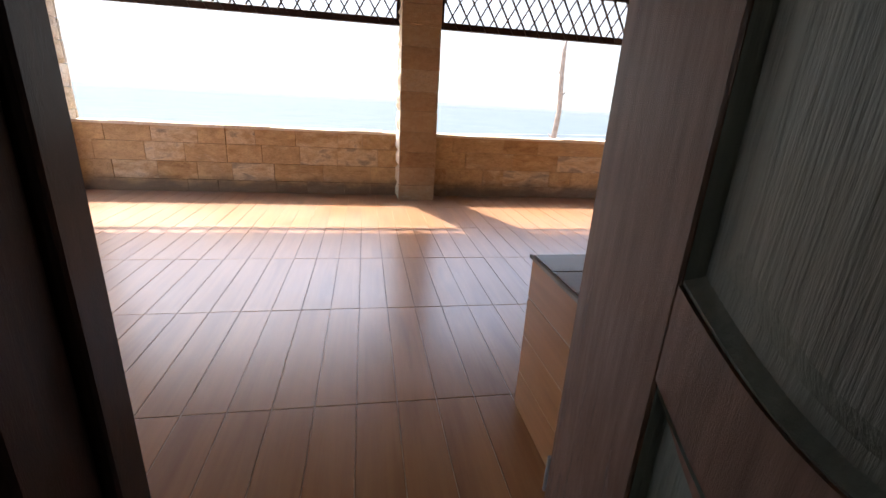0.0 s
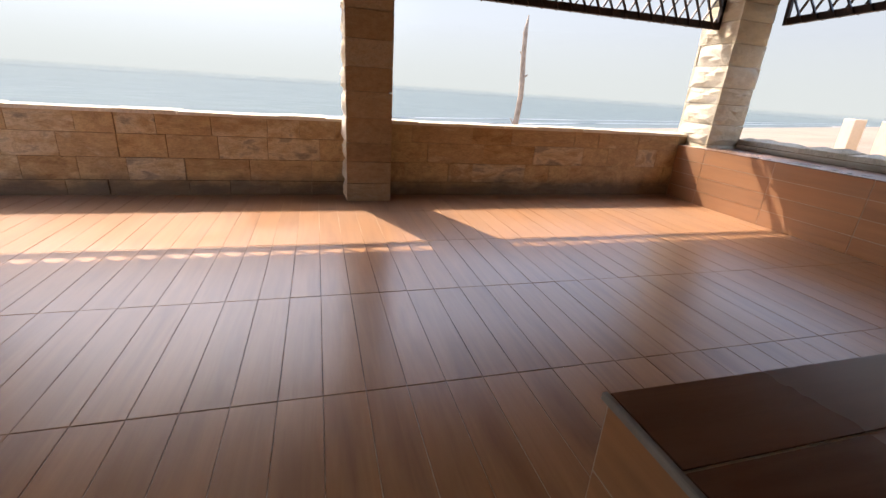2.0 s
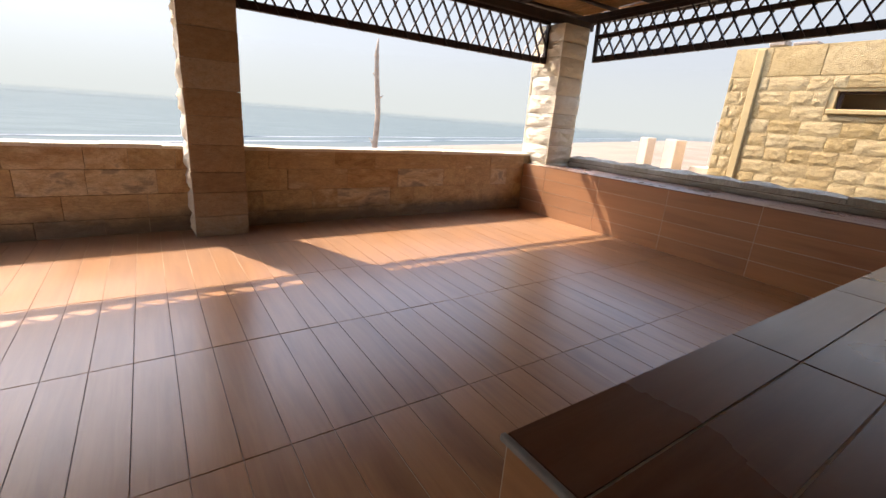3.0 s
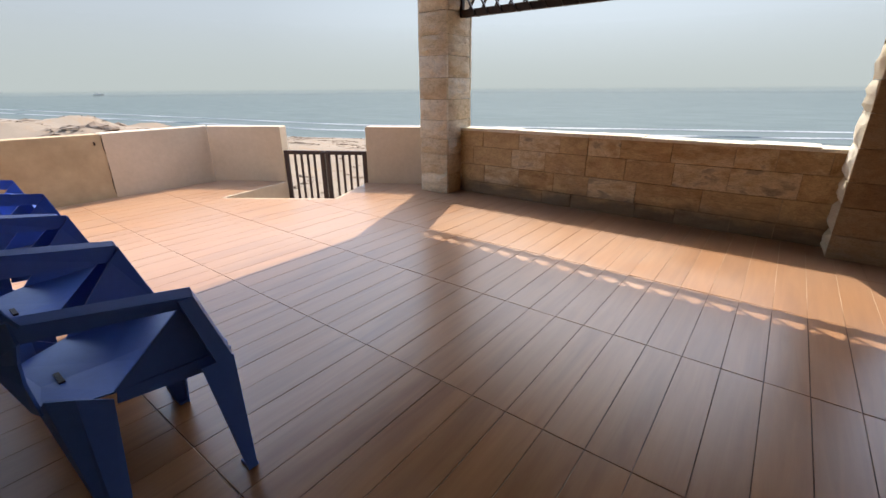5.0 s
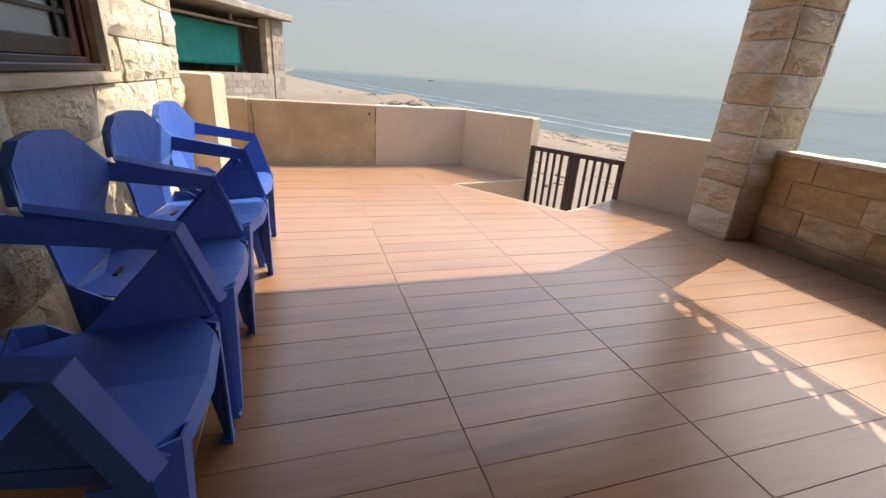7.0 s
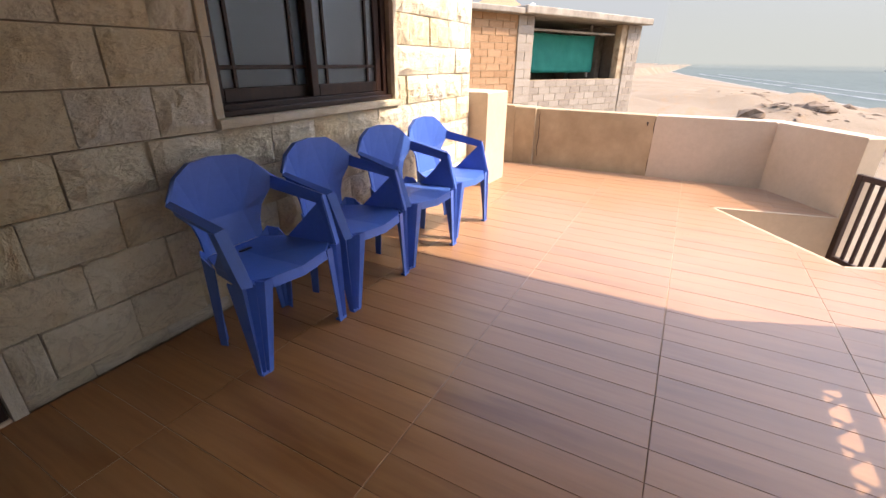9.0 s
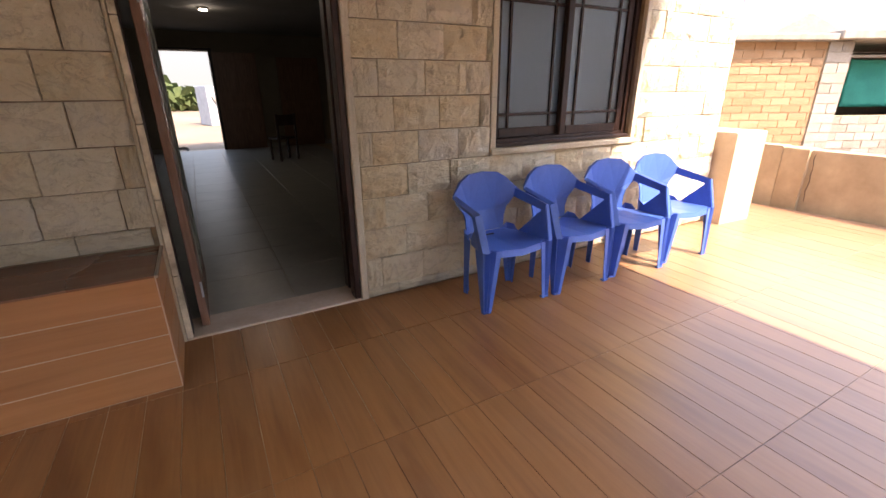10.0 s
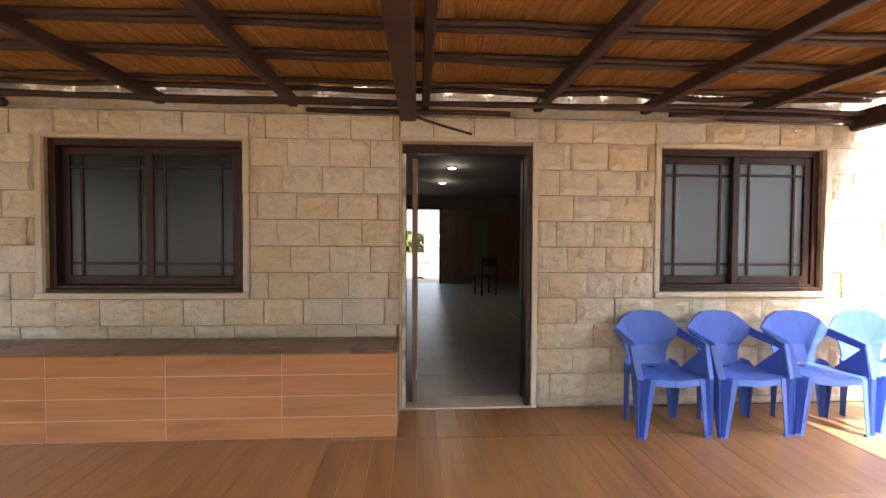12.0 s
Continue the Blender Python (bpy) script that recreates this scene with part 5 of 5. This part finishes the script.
for x, y, w in ((9.75, 5.95, 0.24), (9.75, 5.30, 0.30)):
    t = base("gate_pillar", x, y, -1.2, -12, label="short cream plastered gate pillar beyond the parapet", category="pillar", group="short pillars by the neighbour's terrace")
    part("shaft", boxes(((-w / 2, -w / 2, 0), (w / 2, w / 2, 2.20)), bevel=0.012), M_PLASTER, t)
low_wall("wall_far", [(9.75, 3.5), (12.5, 4.2), (12.5, 4.4), (9.75, 4.9)], 0.50, M_PLASTER, "low cream wall by the neighbour's terrace")
t = base("beach_hut", 37, 15.9, -2.2, 10, label="distant plain cream building on the shore", category="building")
part("wall", boxes(((-1.2, -1.2, 0), (1.2, 1.2, 4.3)), bevel=0.02), M_PLASTER, t)
part("roof", boxes(((-1.25, -1.25, 4.301), (1.25, 1.25, 4.42)), bevel=0.02), M_CEMENT, t)


# ---- behind the house ----
def shrub(x, y, s, seed):
    rnd = random.Random(seed)
    t = base("shrub", x, y, ground_height(x, y) - 0.02, label="low dusty green shrub on the sand", category="shrub", group="shrubs behind the house")
    bm = bmesh.new()
    for k in range(5):
        a = rnd.uniform(0, 6.28)
        tube(bm, [(0, 0, 0), (0.3 * s * math.cos(a), 0.3 * s * math.sin(a), 0.5 * s)], [0.04, 0.02], 5)
    part("stem", bm, M_DRIFT, t)
    vs, fs = [], []
    for k in range(260):
        a, r = rnd.uniform(0, 6.28), s * rnd.uniform(0.1, 1.0) ** 0.6
        z = s * rnd.uniform(0.1, 0.85) * (1.1 - 0.5 * r / s)
        c = Vector((r * math.cos(a), r * math.sin(a) * 0.8, z))
        w = rnd.uniform(0.10, 0.22) * s
        u = Vector((rnd.uniform(-1, 1), rnd.uniform(-1, 1), rnd.uniform(-1, 1))).normalized() * w
        v = u.orthogonal().normalized() * w * 0.6
        n0 = len(vs)
        vs += [c - u, c + v, c + u, c - v]
        fs.append((n0, n0 + 1, n0 + 2, n0 + 3))
    me_ = bpy.data.meshes.new("foliage")
    me_.from_pydata([tuple(v) for v in vs], [], fs)
    me_.materials.append(M_SHRUB)
    fo = new("foliage", me_)
    fo.parent = t
    tagged(fo, kind="stuff")


for k in range(26):
    shrub(-16 + k * 1.6 + RNG.uniform(-0.6, 0.6), -42 + RNG.uniform(-5, 5), RNG.uniform(2.0, 3.4), k)
t = base("shed", -0.55, -21.5, -0.1, 15, label="small grey metal-sheet shed behind the house", category="shed")
part("wall", boxes(((-0.9, -0.8, 0), (0.55, 0.8, 1.75)), bevel=0.02), M_SHED, t)
bm = bmesh.new()
bar(bm, (-0.4, 0.85, 0.0), (0.35, 0.85, 1.3), 0.06, 0.06)
part("brace", bm, M_CEMENT, t)


# ---- cracks, debris and rocks ----
def crack(x, y0, z0, z1, w, label):
    bm = bmesh.new()
    pts = []
    n = 9
    for k in range(n + 1):
        z = z0 + (z1 - z0) * k / n
        pts.append((x + 0.002, y0 + 0.006 * math.sin(k * 2.1 + y0) + 0.005 * math.sin(k * 5.3), z))
    tube(bm, pts, [w * (0.5 + 0.5 * abs(math.sin(k * 1.7 + y0))) for k in range(n + 1)], 5, 0.3)
    tagged(part("crack", bm, M_POLE, label=label), category="crack", kind="structure")


crack(-5.822, 0.33, 0.10, 0.66, 0.006, "dark crack in the old boundary wall")
crack(-5.803, 1.70, 0.02, 0.69, 0.006, "rough joint between old and new render")
crack(-5.803, 1.62, 0.60, 0.61, 0.02, "chipped spot in the old render")


def beach_litter():
    """Dry seaweed, sticks and clods strewn over the sand, as one object."""
    rnd = random.Random(11)
    vs, fs = [], []
    for k in range(9000):
        x = rnd.uniform(-60, 30)
        band = rnd.choice((6, 9, 13, 18, 24)) + rnd.gauss(0, 1.4)
        y = shore(x) - band - 2
        if rnd.random() < 0.4:
            x, y = rnd.uniform(-40, 16), rnd.uniform(5.5, 26)
        if noise.noise(Vector((x * 0.25, y * 0.5, 2))) < -0.05 or (y < 5.2 and x > -7) or y < 3.5:
            continue
        z = ground_height(x, y)
        a = rnd.gauss(0.35, 0.5)
        l, w, h = rnd.uniform(0.05, 0.5) * rnd.uniform(0.4, 1), rnd.uniform(0.02, 0.10), rnd.uniform(0.01, 0.06)
        ca, sa = math.cos(a), math.sin(a)
        n0 = len(vs)
        for u, v, q in ((-l, -w * 0.4, 0), (0, -w, 0), (l, w * 0.2, 0), (0, w, 0), (rnd.uniform(-l, l) * 0.4, 0, h)):
            vs.append((x + u * ca - v * sa, y + u * sa + v * ca, z - 0.01 + q))
        fs += [(n0, n0 + 1, n0 + 4), (n0 + 1, n0 + 2, n0 + 4), (n0 + 2, n0 + 3, n0 + 4), (n0 + 3, n0, n0 + 4)]
    me_ = bpy.data.meshes.new("beach_litter")
    me_.from_pydata(vs, [], fs)
    me_.materials.append(M_LITTER)
    tagged(new("beach_litter", me_), "strands of dry brown seaweed and sticks on the sand", "seaweed", kind="stuff")


beach_litter()


def rock(x, y, s, seed):
    bm = bmesh.new()
    bmesh.ops.create_icosphere(bm, subdivisions=2, radius=s)
    for v in bm.verts:
        v.co *= 1 + 0.45 * noise.noise(v.co * (1.4 / s) + Vector((seed, 0, 0)))
        v.co.z *= 0.55
    ob = part("rock", bm, M_LITTER, at=(x, y, ground_height(x, y) + s * 0.1))
    tagged(ob, "dark weathered rock half buried in the sand", "rock", "rocks on the beach")


for x, y, s, seed in ((-27, 7.2, 0.55, 1), (-26.2, 7.6, 0.35, 2), (-28.2, 7.0, 0.4, 3), (-25.2, 6.9, 0.25, 4), (-20.5, 4.2, 0.5, 5), (-19.6, 3.9, 0.35, 6), (-31, 9.4, 0.5, 7)):
    rock(x, y, s, seed)

# ---- pieces of floors, walls and benches ----
TW, TL, GAP = 0.152, 0.795, 0.0026


def tile_mesh(name, w, l, material, t=0.010, edge=0.0015):
    bm = bmesh.new()
    prism(bm, [(-w / 2, -l / 2), (w / 2, -l / 2), (w / 2, l / 2), (-w / 2, l / 2)], -t, 0.0, 0, edge)
    return mesh_of(name, bm, material)


def put(name, me, parent, m):
    ob = bpy.data.objects.new(name, me)
    scene.collection.objects.link(ob)
    ob.parent = parent
    ob.matrix_basis = m
    return ob


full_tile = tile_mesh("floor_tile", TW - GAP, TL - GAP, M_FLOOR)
X_JOINT, Y_JOINT = -0.05, 2.105
for i in range(-40, 36):
    for j in range(-7, 4):
        x0, y0 = X_JOINT + i * TW, Y_JOINT + j * TL
        if x0 > EAST_X or x0 < -6.1 or y0 > 4.4:
            continue
        if y0 + TL < 0.02 and x0 > -4.36:
            continue
        g = GAP / 2
        y1 = y0 + TL
        if x0 > -4.36:
            y0c = max(y0, 0.0)
        else:
            y0c = y0
        limit_x = EAST_X
        if x0 + TW > BENCH_X + 0.02 and y0c < BENCH_D and x0 > BENCH_X - TW:
            y0c = max(y0c, BENCH_D if x0 + TW / 2 > BENCH_X else y0c)
        rect = [(x0 + g, y0c + g), (min(x0 + TW - g, limit_x), y0c + g), (min(x0 + TW - g, limit_x), min(y1 - g, 4.30 if x0 > -2.9 else 5)), (x0 + g, min(y1 - g, 4.30 if x0 > -2.9 else 5))]
        if rect[2][1] - rect[0][1] < 0.01 or rect[1][0] - rect[0][0] < 0.01:
            continue
        parent = floor if x0 > -2.6 else floor_west
        pieces = list(zone_parts(rect))
        for cut in pieces:
            if len(pieces) == 1 and abs(area(cut) - (TW - GAP) * (TL - GAP)) < 1e-4:
                put("floor_tile", full_tile, parent, pose(x0 + TW / 2, (y0 + y1) / 2, RNG.uniform(-0.0006, 0.0006), RNG.uniform(-0.05, 0.05), RNG.uniform(-0.10, 0.10)))
            else:
                cx, cy = sum(p[0] for p in cut) / len(cut), sum(p[1] for p in cut) / len(cut)
                bm = bmesh.new()
                prism(bm, [(p[0] - cx, p[1] - cy) for p in cut], -0.010, 0.0, 0, 0.0015)
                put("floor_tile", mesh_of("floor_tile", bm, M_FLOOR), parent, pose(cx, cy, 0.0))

# Bench tiles: fronts, end and tops.
def slabs(name, parent, m, u0, u1, w0, w1, step, rows, material, start=None, gap=0.0052):
    """Tiles with their length along u; m puts u, w and the outward normal."""
    u = u0 if start is None else start
    cuts = [u0]
    while u < u1:
        if u > u0 + 0.02:
            cuts.append(u)
        u += step
    cuts.append(u1)
    for a, b in zip(cuts, cuts[1:]):
        for r0, r1 in zip(rows, rows[1:]):
            me = tile_mesh(name, r1 - r0 - gap, b - a - gap, material, 0.010, 0.001)
            put(name, me, parent, m @ Matrix.Translation(((a + b) / 2, (r0 + r1) / 2, RNG.uniform(-0.0006, 0.0006))) @ pose(0, 0, 0, 0, 0, 90))


def world_in(parent, m):
    return Matrix.LocRotScale(parent.location, parent.rotation_euler, None).inverted() @ m


FRONT_ROWS = [0.0, 0.150, 0.302, 0.454, 0.606]
slabs("front_tile", bench, world_in(bench, Matrix.Translation((0, BENCH_D, 0)) @ Matrix(((1, 0, 0, 0), (0, 0, 1, 0), (0, 1, 0, 0), (0, 0, 0, 1)))), BENCH_X + 0.004, EAST_X, 0, 0, 0.80, FRONT_ROWS, M_BENCH, BENCH_X + 0.815)
slabs("end_tile", bench, world_in(bench, Matrix.Translation((BENCH_X, 0, 0)) @ Matrix(((0, 0, -1, 0), (1, 0, 0, 0), (0, 1, 0, 0), (0, 0, 0, 1)))), 0.0, BENCH_D - 0.003, 0, 0, 2.0, FRONT_ROWS, M_BENCH)
slabs("top_tile", bench, world_in(bench, Matrix.Translation((0, 0, BENCH_H))), BENCH_X + 0.005, EAST_END, 0, 0, 0.80, [0.002, 0.158, 0.315, 0.474], M_TOP, BENCH_X + 0.815)
slabs("front_tile", east, world_in(east, Matrix.Translation((EAST_X, 0, 0)) @ Matrix(((0, 0, -1, 0), (1, 0, 0, 0), (0, 1, 0, 0), (0, 0, 0, 1)))), BENCH_D, 4.285, 0, 0, 0.80, FRONT_ROWS, M_BENCH, 0.68)
slabs("top_tile", east, world_in(east, Matrix.Translation((EAST_X - 0.004, 0, BENCH_H)) @ Matrix(((0, 1, 0, 0), (1, 0, 0, 0), (0, 0, 1, 0), (0, 0, 0, 1)))), BENCH_D + 0.008, 4.02, 0, 0, 0.80, [0.0, 0.152, 0.304, 0.456, 0.56], M_TOP, 0.68)

# Indoor floor tiles.
tin = tile_mesh("indoor_tile", 0.596, 0.596, M_FLOOR_IN, 0.02, 0.002)
for i in range(-4, 5):
    for j in range(16):
        put("indoor_tile", tin, floor_in, pose(0.30 + i * 0.6, -0.57 - j * 0.6, 0.008))

# House stones.
rock_gap = 0.0075
levels = [0.0, 0.07, 0.285, 0.50, 0.715, 0.93, 1.145, 1.362, 1.58, 1.795, 2.01, 2.235, WALL_TOP]
rock = piece_set("stone", M_STONE, 20, deep=0.026, rough=0.024, nx=6, nz=4)
T = 0.048
holes = [(DOOR[0] - T, DOOR[1] + T * 0.4, -1, 2.235 + 0.03), (WIN_R[0] - T, WIN_R[1] + T, WIN_R[2] - T, WIN_R[3] + T * 0.7), (WIN_L[0] - T, WIN_L[1] + T, WIN_L[2] - T, WIN_L[3] + T * 0.7), (BENCH_X, 6, -1, BENCH_H + 0.003)]
# Seen from outside u runs towards -x, so that the faces look to +y.
lay("stone", rock, house_wall, pose(0, BACK, 0), courses(HOUSE_W, HOUSE_E - 0.4, levels, 0.328, 0.05, holes), rock_gap, (0.8, 1.3))
lay("stone", rock, upper, pose(0, -0.16, 0), courses(HOUSE_W, HOUSE_E - 0.4, [WALL_TOP + 0.012, 2.63, 2.85, 3.07], 0.34, 0.06))
# The side of the house faces -x.
lay("stone", rock, west_side, facing(HOUSE_W + 0.03, 0, 0, 90), courses(-3.6, 0.0, [0.0, *levels[2:], 2.65, 2.87, 3.08], 0.335, 0.06))
trim_piece = piece_set("trim_stone", M_TRIM, 5, deep=0.036, rough=0.004, edge=0.0)
for u0, u1, z0, z1 in (WIN_R, WIN_L):
    for u in (u0 - T, u1):
        lay("trim_stone", trim_piece, house_wall, pose(0, BACK, 0), [(u, u + T, a, b) for a, b in ((z0 - 0.002, z0 + 0.36), (z0 + 0.36, z0 + 0.80), (z0 + 0.80, z1))], 0.003)
    for z, zz in ((z0 - T, z0 - 0.002), (z1, z1 + T * 0.7)):
        n = 5
        lay("trim_stone", trim_piece, house_wall, pose(0, BACK, 0), [(u0 - T + (u1 - u0 + 2 * T) * k / n, u0 - T + (u1 - u0 + 2 * T) * (k + 1) / n, z, zz) for k in range(n)], 0.003, (1.5, 1.9) if z < z0 else (1.0, 1.3))
for u, w in ((DOOR[0] - T, T), (DOOR[1], T * 0.4)):
    lay("trim_stone", trim_piece, house_wall, pose(0, BACK, 0), [(u, u + w, a, b) for a, b in ((0.0, 0.55), (0.55, 1.1), (1.1, 1.7), (1.7, 2.235))], 0.003)
lay("trim_stone", trim_piece, house_wall, pose(0, BACK, 0), [(-0.448, -0.1, 2.236, 2.265), (-0.1, 0.3, 2.236, 2.265), (0.3, 0.71, 2.236, 2.265)], 0.003)

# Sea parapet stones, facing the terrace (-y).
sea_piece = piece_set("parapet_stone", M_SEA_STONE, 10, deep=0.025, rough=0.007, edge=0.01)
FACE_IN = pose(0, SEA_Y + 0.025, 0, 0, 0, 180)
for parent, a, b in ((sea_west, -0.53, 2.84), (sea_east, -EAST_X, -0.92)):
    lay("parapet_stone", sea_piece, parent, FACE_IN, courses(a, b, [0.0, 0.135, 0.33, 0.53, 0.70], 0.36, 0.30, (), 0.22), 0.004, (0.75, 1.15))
cap_piece = piece_set("cap_stone", M_TRIM, 6, deep=0.03, rough=0.006, edge=0.012)
# Caps lie flat, their rough side up.
for parent, a, b in ((sea_west, -2.84, 0.52), (sea_east, 0.92, 4.50)):
    u = a
    while u < b - 0.05:
        w = min(RNG.uniform(0.28, 0.55), b - u)
        put("cap_stone", RNG.choice(cap_piece), parent, Matrix.Translation((u + w / 2, 4.395 + RNG.uniform(-0.004, 0.004), SEA_H - 0.032)) @ pose(0, 0, 0, 90) @ Matrix.Diagonal((w - 0.004, RNG.uniform(0.85, 1.25), 0.235, 1)))
        u += w
gray_cap = piece_set("cap_stone", M_CAP, 6, deep=0.05, rough=0.03, edge=0.03)
u = 0.02
while u < 4.0:
    w = min(RNG.uniform(0.25, 0.5), 4.02 - u)
    put("cap_stone", RNG.choice(gray_cap), side_wall, Matrix.Translation((5.05, u + w / 2, SEA_H - 0.062)) @ pose(0, 0, 0, 0, 0, 90) @ pose(0, 0, 0, 90) @ Matrix.Diagonal((w - 0.006, RNG.uniform(0.8, 1.2), 0.25, 1)))
    u += w
lay("parapet_stone", piece_set("parapet_stone", M_CAP, 5, deep=0.02, rough=0.012), side_wall, facing(EAST_END, 0, 0, 90), courses(0.02, 4.0, [BENCH_H + 0.002, 0.665], 0.38, 0.2), 0.006)

# Pillar stones on all four sides.
pil_piece = piece_set("pillar_stone", M_PILLAR, 8, deep=0.03, rough=0.009, edge=0.01)
M_WEST = stone("west_pillar_stone", [(0.0, (0.62, 0.44, 0.26)), (0.4, (0.76, 0.60, 0.41)), (0.8, (0.84, 0.70, 0.52)), (1.0, (0.80, 0.72, 0.60))], 0.9, 2.6, None, 0.02, 0.7, 0.3)
west_piece = piece_set("pillar_stone", M_WEST, 10, deep=0.028, rough=0.026, nx=5, nz=4, edge=0.02)
pale_piece = piece_set("pillar_stone", M_TRIM, 8, deep=0.028, rough=0.026, nx=5, nz=4, edge=0.02)
for k, (p, w, d, h) in enumerate(PILLARS):
    z = [0.0]
    while z[-1] < h:
        z.append(min(h, z[-1] + RNG.choice((0.17, 0.20, 0.22, 0.22))))
    w2, d2 = w / 2 - 0.03, d / 2 - 0.03
    for turn, half, off in ((180, w / 2, d2), (0, w / 2, d2), (90, d / 2 - 0.031, w2), (-90, d / 2 - 0.031, w2)):
        m = pose(0, 0, 0, 0, 0, turn) @ Matrix.Translation((0, off, 0))
        rects = []
        for a, b in zip(z, z[1:]):
            rects.append((-half, half, a, b))
        pick = pale_piece if (turn == 90 or k == 2) else pil_piece
        if k == 1:
            pick = west_piece
        lay("pillar_stone", pick, p, m, rects, 0.006, (0.85, 1.15))

# Neighbouring walls.
def on_nb(rects, name, meshes, y=0.0, gap=0.012):
    inv = Matrix.Translation(near.location).inverted()
    m = inv @ NB @ Matrix.Translation((0, y, 0)) @ pose(0, 0, 0, 0, 0, 180)
    lay(name, meshes, near, m, [(-b, -a, c, d) for a, b, c, d in rects], gap)


def rows(z0, z1, h):
    n = max(1, round((z1 - z0) / h))
    return [z0 + (z1 - z0) * k / n for k in range(n + 1)]


block = piece_set("block", M_BLOCK, 4, deep=0.02, rough=0.002, nx=2, nz=1, edge=0.0)
brick = piece_set("brick", M_BRICK, 4, deep=0.02, rough=0.002, nx=2, nz=1, edge=0.0)
on_nb(courses(-0.6, 1.75, rows(0.0, TOPZ, 0.15), 0.42, 0.02), "brick", brick)
on_nb(courses(2.28, 6.2, rows(-0.2, OPL, 0.17), 0.42, 0.02), "block", block)
on_nb(courses(6.2, S1, rows(-0.2, TOPZ, 0.19), 0.34, 0.02), "block", block, -0.03)
on_nb(courses(1.75, 2.28, rows(-0.1, TOPZ, 0.19), 0.6, 0.02), "block", block, -0.03)
ypiece = piece_set("stone", M_YELLOW, 10, deep=0.016, rough=0.012, nx=5, nz=4, edge=0.006)
yl = rows(-0.4, YT - 0.25, 0.185)
lay("stone", ypiece, yellow, world_in(yellow, facing(YX, 0, 0, 90)), courses(-1.0, 2.96, yl, 0.33, 0.35, [(0.98, 2.17, 1.48, 1.80)]), 0.004)
lay("stone", ypiece, yellow, world_in(yellow, facing(YX, 0, 0, 90)), courses(3.09, YN, yl, 0.22, 0.2), 0.005)
flat_y = piece_set("stone", M_YELLOW, 5, deep=0.02, rough=0.004)
lay("stone", flat_y, yellow, world_in(yellow, facing(YX, 0, 0, 90)), courses(-1.0, YN, [YT - 0.245, YT + 0.12], 0.55, 0.05), 0.008)
